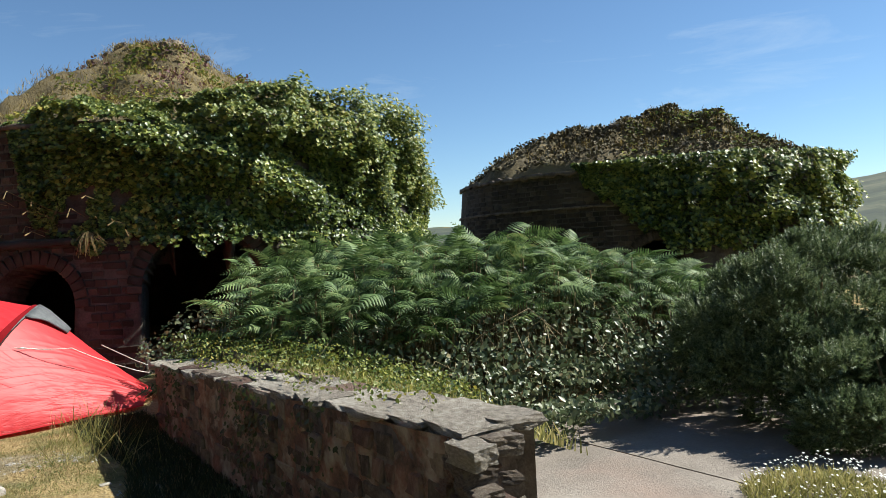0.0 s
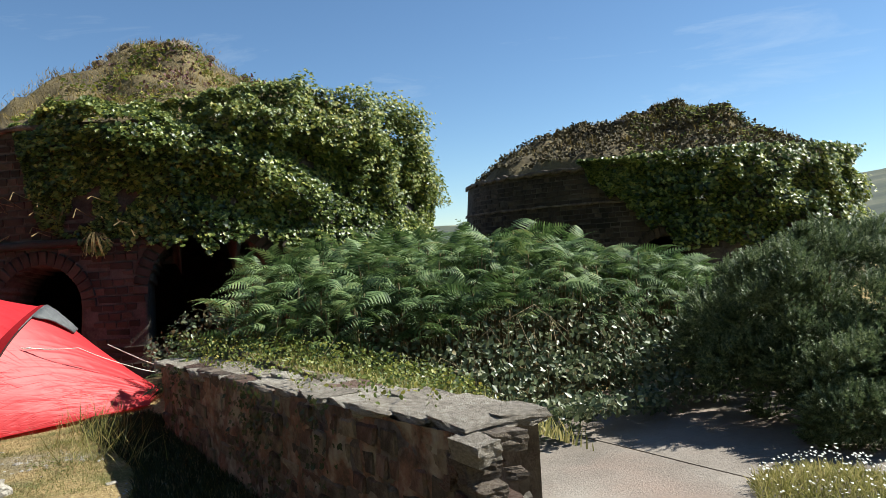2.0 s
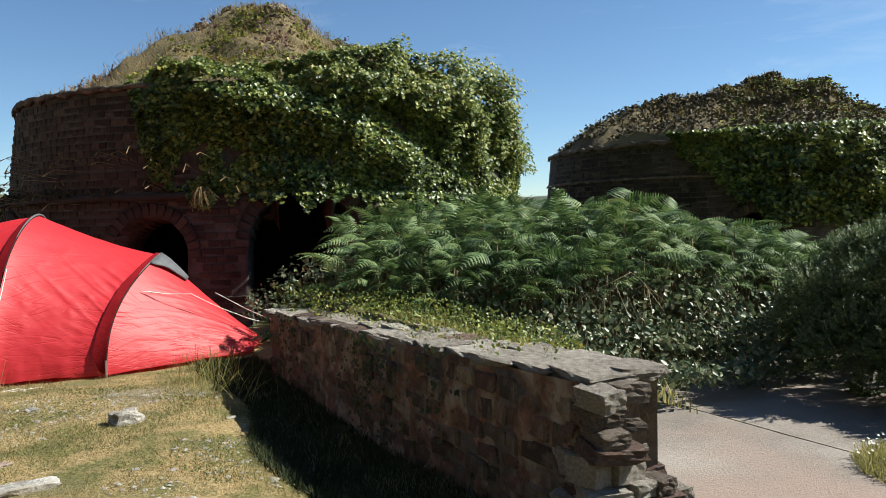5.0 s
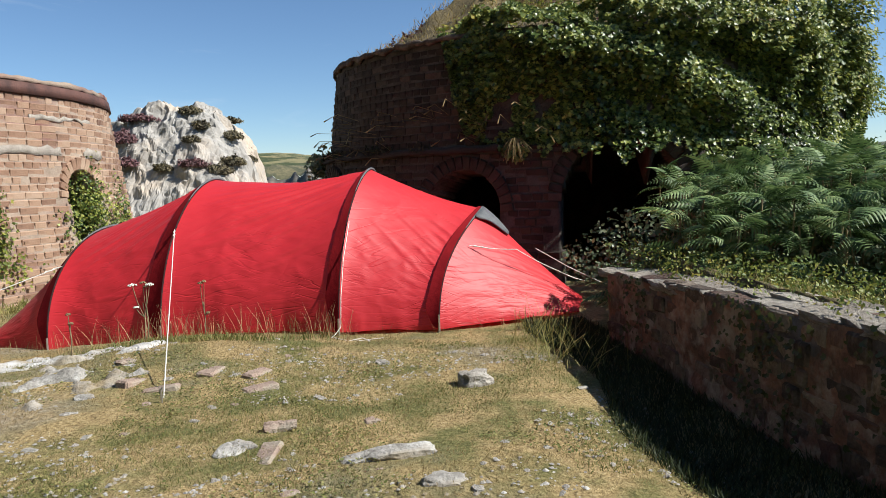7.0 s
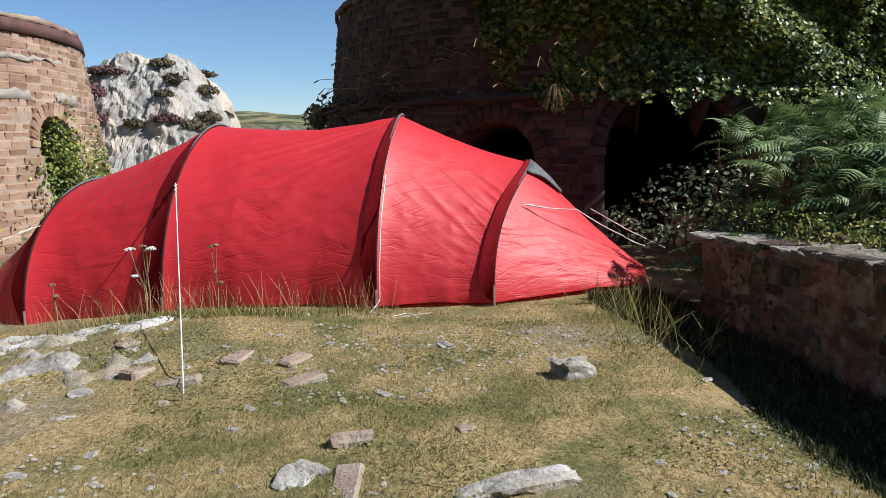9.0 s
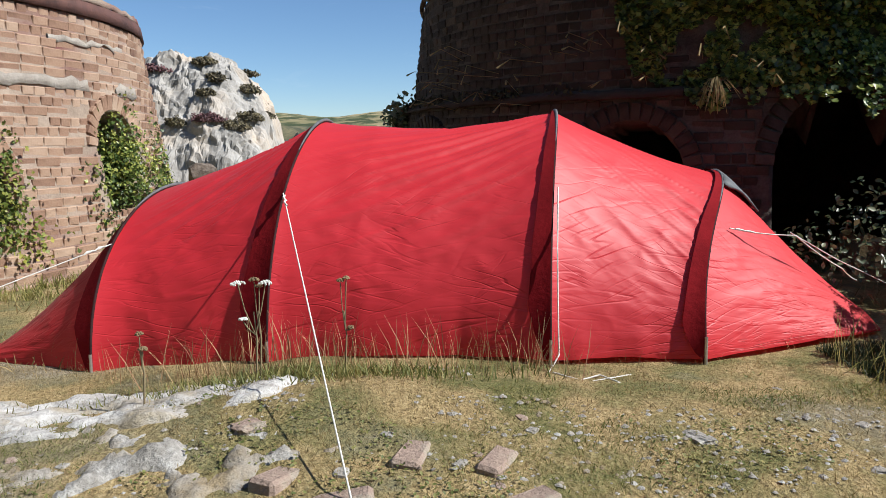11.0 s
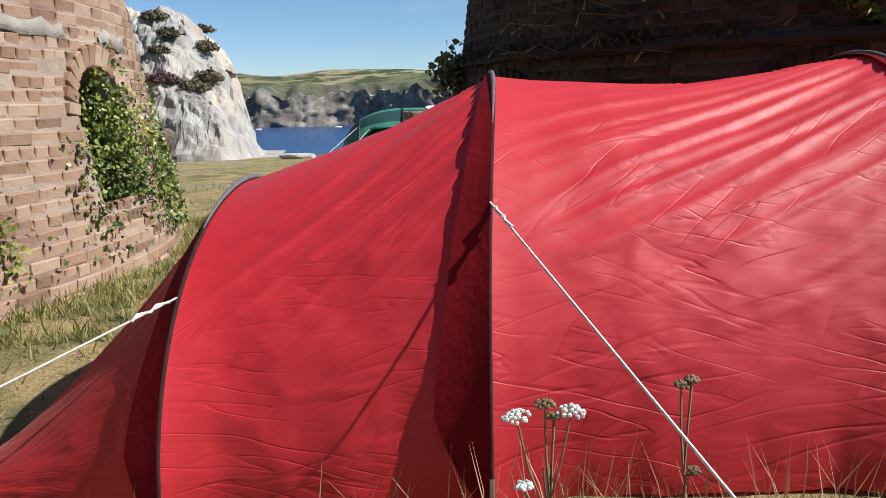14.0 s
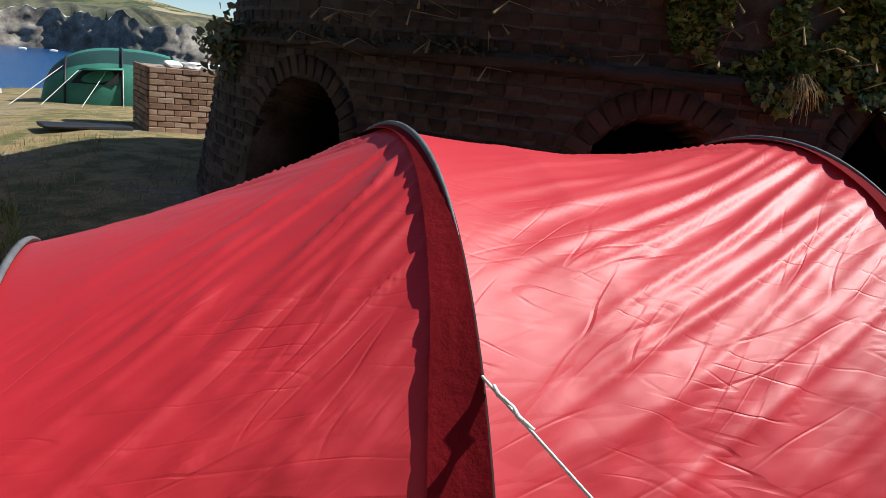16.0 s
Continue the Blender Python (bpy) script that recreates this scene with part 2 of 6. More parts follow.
def tent_fabric():
    m, n, l, b = node_mat("red_ripstop_nylon")
    co = n.new("ShaderNodeTexCoord").outputs["UV"]
    n1 = noise_node(n, l, co, 1.1, 4.0)
    r = ramp_node(n, [(0.3, (0.55, 0.014, 0.022)), (0.7, (0.63, 0.02, 0.031))])
    l.new(n1.outputs[0], r.inputs[0])
    l.new(r.outputs[0], b.inputs["Base Color"])
    b.inputs["Roughness"].default_value = 0.56
    b.inputs["Specular IOR Level"].default_value = 0.66
    b.inputs["Sheen Weight"].default_value = 0.03
    b.inputs["Sheen Roughness"].default_value = 0.4
    # short straight creases in three directions and faint crumple facets, patchy and stronger low down
    def math_node(op, x, y=None, clamp=False):
        k = n.new("ShaderNodeMath")
        k.operation, k.use_clamp = op, clamp
        for i, q in enumerate((x, y)):
            if q is None:
                continue
            if isinstance(q, (int, float)):
                k.inputs[i].default_value = q
            else:
                l.new(q, k.inputs[i])
        return k.outputs[0]

    low = n.new("ShaderNodeSeparateXYZ")
    l.new(co, low.inputs[0])
    lr = n.new("ShaderNodeMapRange")
    lr.inputs[1].default_value, lr.inputs[2].default_value, lr.inputs[3].default_value, lr.inputs[4].default_value = 0.7, 1.5, 1.0, 0.3
    l.new(low.outputs[1], lr.inputs[0])
    height = None
    for k, (turn_by, scale, wide, seed) in enumerate(((-14, 4.4, 0.03, 0.0), (-42, 5.5, 0.026, 7.3), (16, 6.5, 0.026, 3.1))):
        turn = n.new("ShaderNodeMapping")
        turn.inputs["Rotation"].default_value = (0, 0, radians(turn_by))
        turn.inputs["Location"].default_value = (seed, seed * 0.7, 0)
        l.new(co, turn.inputs[0])
        line = noise_node(n, l, turn.outputs[0], scale, 1.5, 0.45, (0.3, 2.0, 1))
        edge = math_node("MINIMUM", math_node("ABSOLUTE", math_node("SUBTRACT", line.outputs[0], 0.5)), wide)
        patch = noise_node(n, l, turn.outputs[0], 2.6, 2.0, 0.5)
        on = math_node("MULTIPLY", math_node("SUBTRACT", patch.outputs[0], 0.42, True), (9.0, 8.0, 7.0)[k])
        edge = math_node("MULTIPLY", edge, on)
        height = edge if height is None else math_node("ADD", height, edge)
    facet = n.new("ShaderNodeTexVoronoi")
    facet.feature = "DISTANCE_TO_EDGE"
    facet.inputs["Scale"].default_value = 9.0
    skew = n.new("ShaderNodeMapping")
    skew.inputs["Rotation"].default_value, skew.inputs["Scale"].default_value = (0, 0, radians(-32)), (0.4, 1.5, 1)
    l.new(co, skew.inputs[0])
    l.new(skew.outputs[0], facet.inputs["Vector"])
    fac = math_node("MULTIPLY", math_node("MINIMUM", facet.outputs[0], 0.12), 0.09)
    height = math_node("MULTIPLY", math_node("ADD", height, fac), lr.outputs[0])
    bp = n.new("ShaderNodeBump")
    bp.inputs["Strength"].default_value, bp.inputs["Distance"].default_value = 0.75, 0.045
    l.new(height, bp.inputs["Height"])
    l.new(bp.outputs[0], b.inputs["Normal"])
    tr = n.new("ShaderNodeBsdfTranslucent")
    tr.inputs[0].default_value = (0.72, 0.02, 0.02, 1)
    l.new(bp.outputs[0], tr.inputs["Normal"])
    mx = n.new("ShaderNodeMixShader")
    mx.inputs[0].default_value = 0.22
    l.new(b.outputs[0], mx.inputs[1])
    l.new(tr.outputs[0], mx.inputs[2])
    l.new(mx.outputs[0], n["Material Output"].inputs[0])
    return m


M_TENT = tent_fabric()


def sea_mat():
    m, n, l, b = node_mat("sea_water")
    co = n.new("ShaderNodeTexCoord").outputs["Object"]
    n1 = noise_node(n, l, co, 0.02, 4.0)
    r = ramp_node(n, [(0.35, (0.008, 0.045, 0.13)), (0.65, (0.012, 0.065, 0.17))])
    l.new(n1.outputs[0], r.inputs[0])
    l.new(r.outputs[0], b.inputs["Base Color"])
    b.inputs["Roughness"].default_value = 0.25
    b.inputs["Specular IOR Level"].default_value = 0.35
    nb = noise_node(n, l, co, 0.8, 5.0)
    bp = n.new("ShaderNodeBump")
    bp.inputs["Strength"].default_value, bp.inputs["Distance"].default_value = 0.8, 0.4
    l.new(nb.outputs[0], bp.inputs["Height"])
    l.new(bp.outputs[0], b.inputs["Normal"])
    return m


def ground_mat():
    """Parched turf: straw, green herb patches, bare chalky earth and grit."""
    m, n, l, b = node_mat("parched_turf")
    co = n.new("ShaderNodeTexCoord").outputs["Object"]
    big, mid, fine, grit = noise_node(n, l, co, 0.55, 5.0), noise_node(n, l, co, 2.2, 6.0), noise_node(n, l, co, 45, 5.0, 0.7), noise_node(n, l, co, 14, 4.0, 0.7)
    straw = ramp_node(n, [(0.3, (0.185, 0.125, 0.055)), (0.5, (0.35, 0.255, 0.12)), (0.7, (0.47, 0.365, 0.195))])
    l.new(fine.outputs[0], straw.inputs[0])
    green = ramp_node(n, [(0.3, (0.07, 0.08, 0.025)), (0.7, (0.2, 0.19, 0.07))])
    l.new(fine.outputs[0], green.inputs[0])
    earth = ramp_node(n, [(0.3, (0.19, 0.145, 0.095)), (0.55, (0.32, 0.26, 0.185)), (0.75, (0.5, 0.45, 0.37))])
    l.new(grit.outputs[0], earth.inputs[0])
    f1 = ramp_node(n, [(0.43, (0, 0, 0)), (0.58, (0.9, 0.9, 0.9))])
    l.new(mid.outputs[0], f1.inputs[0])
    f2 = ramp_node(n, [(0.53, (0, 0, 0)), (0.66, (1, 1, 1))])
    l.new(big.outputs[0], f2.inputs[0])
    c = mix_node(n, l, straw.outputs[0], green.outputs[0], f1.outputs[0])
    c = mix_node(n, l, c, earth.outputs[0], f2.outputs[0])
    l.new(c, b.inputs["Base Color"])
    b.inputs["Roughness"].default_value = 0.95
    b.inputs["Specular IOR Level"].default_value = 0.2
    add = n.new("ShaderNodeMath")
    add.operation = "MULTIPLY_ADD"
    l.new(grit.outputs[0], add.inputs[0])
    add.inputs[1].default_value = 1.5
    l.new(fine.outputs[0], add.inputs[2])
    bp = n.new("ShaderNodeBump")
    bp.inputs["Strength"].default_value, bp.inputs["Distance"].default_value = 0.9, 0.03
    l.new(add.outputs[0], bp.inputs["Height"])
    l.new(bp.outputs[0], b.inputs["Normal"])
    return m


M_GROUND, M_SEA = ground_mat(), sea_mat()


# ---- mesh helpers ----
def mesh_of(name, v, f, mat, smooth=False):
    """A mesh from arrays of corners and equal-sided faces."""
    v, f = np.asarray(v, float), np.asarray(f, int)
    me = bpy.data.meshes.new(name)
    me.vertices.add(len(v))
    me.vertices.foreach_set("co", v.ravel())
    k = f.shape[1]
    me.loops.add(f.size)
    me.loops.foreach_set("vertex_index", f.ravel())
    me.polygons.add(len(f))
    me.polygons.foreach_set("loop_start", np.arange(len(f)) * k)
    me.polygons.foreach_set("loop_total", np.full(len(f), k))
    if smooth:
        me.polygons.foreach_set("use_smooth", np.ones(len(f), bool))
    me.update(calc_edges=True)
    me.validate()
    if mat:
        me.materials.append(mat)
    return me


def thing(name, label, category, group="", kind="", data=None, at=None):
    ob = new(name, data)
    if at is not None:
        ob.matrix_basis = at
    return tagged(ob, label, category, group, kind)


def part(name, me, parent, label="", m=None, mat=None):
    if isinstance(me, bmesh.types.BMesh):
        data = bpy.data.meshes.new(name)
        me.to_mesh(data)
        me.free()
        me = data
    if mat and not me.materials:
        me.materials.append(mat)
    ob = new(name, me)
    ob.parent = parent
    if m is not None:
        ob.matrix_basis = m
    return tagged(ob, label)


def rand_rot(rng, n, up=1.0, normals=None):
    """Random turns; with normals the leaf's z leans towards them."""
    a = rng.uniform(0, 2 * np.pi, n)
    z = rng.normal(0, 1, (n, 3))
    z /= np.linalg.norm(z, axis=1)[:, None]
    if normals is not None:
        z = z * (1 - up) + normals * up
        z /= np.linalg.norm(z, axis=1)[:, None]
    t = np.cross(z, np.where(np.abs(z[:, 2:3]) > 0.9, np.array([[1.0, 0, 0]]), np.array([[0, 0, 1.0]])))
    t /= np.linalg.norm(t, axis=1)[:, None]
    s = np.cross(z, t)
    x = t * np.cos(a)[:, None] + s * np.sin(a)[:, None]
    y = np.cross(z, x)
    return np.stack([x, y, z], axis=2)


def scatter(tv, tf, pos, rot, size):
    tv, tf = np.asarray(tv, float), np.asarray(tf, int)
    size = np.asarray(size, float).reshape(-1, 1, 1) if np.ndim(size) else np.full((len(pos), 1, 1), size)
    v = np.einsum("nij,kj->nki", rot, tv) * size + pos[:, None, :]
    f = tf[None] + (np.arange(len(pos)) * len(tv))[:, None, None]
    return v.reshape(-1, 3), f.reshape(-1, tf.shape[1])


def join_sets(sets):
    vs, fs, o = [], [], 0
    for v, f in sets:
        vs.append(v)
        fs.append(f + o)
        o += len(v)
    return np.concatenate(vs), np.concatenate(fs)


def fbm(x, y, z=0.0, octaves=4, scale=1.0):
    return noise.fractal(Vector((x * scale, y * scale, z * scale)), 0.9, 2.1, octaves)


def tube(points, r, sides=6, closed_ends=True):
    pts = [Vector(p) for p in points]
    v, f = [], []
    for i, p in enumerate(pts):
        d = (pts[min(i + 1, len(pts) - 1)] - pts[max(i - 1, 0)]).normalized()
        a = d.cross(Vector((0.13, 0.21, 0.97))).normalized()
        b = d.cross(a)
        rr = r[i] if isinstance(r, (list, tuple)) else r
        for k in range(sides):
            t = 2 * math.pi * k / sides
            v.append(p + (a * math.cos(t) + b * math.sin(t)) * rr)
    for i in range(len(pts) - 1):
        for k in range(sides):
            k2 = (k + 1) % sides
            f.append((i * sides + k, i * sides + k2, (i + 1) * sides + k2, (i + 1) * sides + k))
    return np.array([tuple(q) for q in v]), np.array(f)


def stone_mesh(name, seed, size, mat, rough=0.25, detail=2):
    """A rough, flattened lump with broken faces."""
    bm = bmesh.new()
    bmesh.ops.create_icosphere(bm, subdivisions=detail, radius=0.5)
    for w in bm.verts:
        d = 1 + rough * fbm(w.co.x * 2.3 + seed * 7.1, w.co.y * 2.3, w.co.z * 2.3, 3)
        p = w.co * d
        p = Vector([math.copysign(min(abs(q), 0.42), q) for q in p])
        w.co = Vector((p.x * size[0], p.y * size[1], p.z * size[2]))
    me = bpy.data.meshes.new(name)
    bm.to_mesh(me)
    bm.free()
    me.materials.append(mat)
    return me


def box_mesh(name, sx, sy, sz, bevel, mat, seed=0, jitter=0.0):
    bm = bmesh.new()
    bmesh.ops.create_cube(bm, size=1)
    r = random.Random(seed)
    for w in bm.verts:
        w.co = Vector((w.co.x * sx, w.co.y * sy, w.co.z * sz)) + Vector([r.uniform(-jitter, jitter) for _ in range(3)])
    if bevel:
        bmesh.ops.bevel(bm, geom=list(bm.edges), offset=bevel, segments=1, affect="EDGES")
    me = bpy.data.meshes.new(name)
    bm.to_mesh(me)
    bm.free()
    if mat:
        me.materials.append(mat)
    return me


def rough_block(name, seed, mat, chip=0.09):
    """A hewn or broken block, one unit each way, with chipped and hollowed faces."""
    bm = bmesh.new()
    bmesh.ops.create_cube(bm, size=1)
    bmesh.ops.subdivide_edges(bm, edges=list(bm.edges), cuts=4, use_grid_fill=True)
    for w in bm.verts:
        p = w.co.copy()
        p = p.lerp(p.normalized() * 0.62, 0.16)
        d = p.normalized()
        w.co = p + d * chip * fbm(p.x * 2.2 + seed * 5.3, p.y * 2.2, p.z * 2.2 + seed, 4)
    me = bpy.data.meshes.new(name)
    bm.to_mesh(me)
    bm.free()
    me.materials.append(mat)
    return me


# ---- the lie of the land ----
def ground_z(x, y):
    z = 0.04 * fbm(x, y, 0, 4, 0.5) + 0.012 * fbm(x, y, 5, 3, 2.5)
    if y > 16:
        t = min(1.0, (y - 16) / 6)
        z -= (y - 16) * 0.05 * t
    # small rise along the tent's near side, on the west
    z += 0.10 * math.exp(-((x + 1.5) / 1.1) ** 2 - ((y - 5.45) / 0.45) ** 2)
    # the ground falls away to the west, under the tent's end
    z -= 0.12 * min(1, max(0, (-1.5 - x) / 1.1)) * min(1, max(0, (y - 5.3) / 0.7))
    # trodden hollow beside the low wall
    z -= 0.10 * math.exp(-((x - 1.35) / 0.35) ** 2 - ((y - 3.4) / 1.6) ** 2)
    if y < 3:
        z -= 0.05 * min(1.0, (3 - y) / 2)
    if 1.9 < x < 9 and 1.0 < y < 5.0:
        z -= 0.12 * min(1, (x - 1.9) / 0.3, (9 - x) / 0.5, (y - 1.0) / 0.4, (5.0 - y) / 0.5)
    # the cliff edge above the bay
    edge = 42 + 3 * math.sin(x * 0.15) - (0.12 * abs(x + 3) if abs(x + 3) < 80 else 9.6)
    if y > edge:
        z -= min(24.0, (y - edge) * 1.6)
    return z


def graded(lo, hi, step, far):
    a = list(np.arange(lo, hi + 1e-6, step))
    s, out = step, []
    v = hi
    while v < far:
        s *= 1.35
        v += s
        out.append(v)
    s, pre = step, []
    v = lo
    while v > -far:
        s *= 1.35
        v -= s
        pre.append(v)
    return np.array(pre[::-1] + a + out)


def sheet(name, xs, ys, fz, mat):
    v = [(x, y, fz(x, y)) for y in ys for x in xs]
    w = len(xs)
    i = np.arange((len(ys) - 1) * w).reshape(len(ys) - 1, w)[:, :-1].ravel()
    f = np.stack([i, i + 1, i + w + 1, i + w], axis=1)
    return mesh_of(name, v, f, mat, True)


thing("ground", "parched uneven turf with bare stony patches", "ground", kind="structure",
      data=sheet("ground", graded(-9, 10, 0.16, 1800), graded(-3, 22, 0.16, 1800), ground_z, M_GROUND))
thing("sea", "deep blue calm sea water of the bay", "sea", kind="structure",
      data=mesh_of("sea", [(-1500, 34, -13), (1500, 34, -13), (1500, 560, -13), (-1500, 560, -13)], [(0, 1, 2, 3)], M_SEA))


def field_mat(name, scale):
    """Far pasture, stubble and scrub in patches."""
    m, n, l, b = node_mat(name)
    co = n.new("ShaderNodeTexCoord").outputs["Object"]
    vo = n.new("ShaderNodeTexVoronoi")
    vo.inputs["Scale"].default_value = scale
    l.new(co, vo.inputs["Vector"])
    r = ramp_node(n, [(0.0, (0.09, 0.1, 0.05)), (0.3, (0.15, 0.15, 0.075)), (0.5, (0.25, 0.21, 0.115)), (0.85, (0.34, 0.28, 0.165))])
    l.new(vo.outputs["Color"], r.inputs[0])
    n1 = noise_node(n, l, co, scale * 1.6, 7.0, 0.65)
    f = ramp_node(n, [(0.46, (0, 0, 0)), (0.53, (1, 1, 1))])
    l.new(n1.outputs[0], f.inputs[0])
    n2 = noise_node(n, l, co, scale * 12, 6.0, 0.7)
    dark = ramp_node(n, [(0.35, (0.03, 0.045, 0.025)), (0.7, (0.09, 0.1, 0.045))])
    l.new(n2.outputs[0], dark.inputs[0])
    c = mix_node(n, l, r.outputs[0], dark.outputs[0], f.outputs[0])
    l.new(c, b.inputs["Base Color"])
    b.inputs["Roughness"].default_value = 1.0
    b.inputs["Specular IOR Level"].default_value = 0.1
    return m


M_FIELD = field_mat("far_fields", 0.02)
M_SCRUB = surface("far_scrub", [(0.25, (0.035, 0.045, 0.025)), (0.5, (0.075, 0.075, 0.04)), (0.72, (0.18, 0.15, 0.08))], 0.05, 0.4, 1.0, 0.6, 0.3)
M_CLIFF = surface("sea_cliff", [(0.3, (0.07, 0.062, 0.052)), (0.5, (0.16, 0.14, 0.115)), (0.7, (0.31, 0.28, 0.24))], 0.12, 0.7, 1.0, 0)


def headland():
    """The far side of the bay: rocky cliff, scrub slope, fields and low hills."""
    rise = [(0, -15), (3, -8), (7, 0), (12, 6), (40, 10), (110, 14), (230, 19), (400, 26), (600, 30), (900, 20)]
    xs = np.arange(-420, 520, 2.0)
    root = thing("far_headland", "far headland with rocky cliffs, scrub and dry fields", "headland", kind="structure")

    def row(k, x):
        d, z = rise[k]
        shore = 474 + 18 * fbm(x, 0, 3, 4, 0.012) - 0.00012 * (x - 60) ** 2 - 60 * math.exp(-((x - 75) / 55) ** 2)
        hill = 0
        if k >= 6:
            hill = 9 * math.exp(-((x + 115) / 60) ** 2) + 9 * math.exp(-((x - 5) / 45) ** 2) + 7 * math.exp(-((x - 80) / 60) ** 2)
        rug = 6.0 * fbm(x, k * 9.0, 1, 6, 0.09) if 0 < k < 5 else 2.5 * fbm(x, k * 40.0, 2, 4, 0.012)
        return (x, shore + d + (3.5 * fbm(x, k * 5, 7, 4, 0.09) if k < 4 else 0), z + rug * (0.6 if k == 1 else 1) + hill)

    # broken cliff face with ledges and gullies
    cx, steps = np.arange(-420, 520, 1.5), 16
    v = []
    for k in range(steps + 1):
        q = k / steps
        for x in cx:
            foot, head = row(0, x), row(3, x)
            ledge = 3.6 * fbm(x, q * 60, 5, 5, 0.07) + 2.2 * abs(fbm(x, q * 25, 8, 4, 0.16))
            e = math.sin(math.pi * q) ** 0.5 if 0 < q < 1 else 0.0
            v.append((x + 1.2 * e * fbm(x, q * 30, 2, 3, 0.2), foot[1] + (head[1] - foot[1]) * q + ledge * e, foot[2] + (head[2] - foot[2]) * q + 1.3 * e * fbm(x, q * 40, 1, 4, 0.12)))
    w = len(cx)
    i = np.arange(steps * w).reshape(steps, w)[:, :-1].ravel()
    part("cliff", mesh_of("cliff", v, np.stack([i, i + 1, i + w + 1, i + w], axis=1), M_CLIFF), root)
    for name, ks, mat in (("scrub_slope", (3, 4, 5), M_SCRUB), ("fields", (5, 6, 7, 8, 9), M_FIELD)):
        v = [row(k, x) for k in ks for x in xs]
        w = len(xs)
        i = np.arange((len(ks) - 1) * w).reshape(len(ks) - 1, w)[:, :-1].ravel()
        part(name, mesh_of(name, v, np.stack([i, i + 1, i + w + 1, i + w], axis=1), mat, name != "cliff"), root)


headland()


def inland_hill():
    """Rising farmland behind the kilns on the landward side."""
    v, az = [], np.arange(20, 130, 1.0)
    prof = [(90, -2), (150, 2), (260, 14), (400, 30), (560, 42), (800, 46)]
    for k, (d, z) in enumerate(prof):
        for a in az:
            t = radians(a)
            up = 0.34 + 0.5 * min(1, max(0, (a - 34) / 32)) + 0.06 * fbm(a, k, 0, 4, 0.2)
            v.append((d * math.sin(t), d * math.cos(t), z * up + 1.2 * fbm(a, k * 3, 4, 4, 0.5)))
    w = len(az)
    i = np.arange((len(prof) - 1) * w).reshape(len(prof) - 1, w)[:, :-1].ravel()
    thing("inland_hill", "distant hillside of green pasture and scrub", "hill", kind="structure",
          data=mesh_of("inland_hill", v, np.stack([i, i + 1, i + w + 1, i + w], axis=1), M_PASTURE, True))


M_PASTURE = surface("far_pasture", [(0.3, (0.03, 0.04, 0.03)), (0.5, (0.055, 0.066, 0.042)), (0.7, (0.11, 0.11, 0.07))], 0.03, 0.3, 1.0, 0)
inland_hill()


def hillside():
    """Steep bracken-clad slope on the landward side, unseen behind the walker, added to cut skylight."""
    v, az = [], np.arange(172, 312, 2.0)
    prof = [(13, -0.6), (17, 2.5), (23, 8), (34, 19), (50, 33), (75, 48), (110, 55)]
    for k, (d, z) in enumerate(prof):
        for a in az:
            t = radians(a)
            end = min(1, (a - 170) / 22, (312 - a) / 22)
            q = d * (1 + 0.12 * fbm(a, k, 2, 3, 0.07))
            v.append((q * math.sin(t), 4 + q * math.cos(t), -0.6 + (z + 0.6) * max(0.02, end) ** 0.7 * (1 + 0.15 * fbm(a, k * 4, 6, 4, 0.11))))
    w = len(az)
    i = np.arange((len(prof) - 1) * w).reshape(len(prof) - 1, w)[:, :-1].ravel()
    thing("hillside", "unseen steep slope of dark bracken and heather added to block skylight", "hill", kind="structure",
          data=mesh_of("hillside", v, np.stack([i, i + w, i + w + 1, i + 1], axis=1), M_SLOPE, True))


M_SLOPE = surface("bracken_slope", [(0.3, (0.025, 0.03, 0.014)), (0.5, (0.05, 0.055, 0.025)), (0.75, (0.1, 0.085, 0.045))], 0.25, 3.0, 1.0, 1.0, 1.2)
hillside()


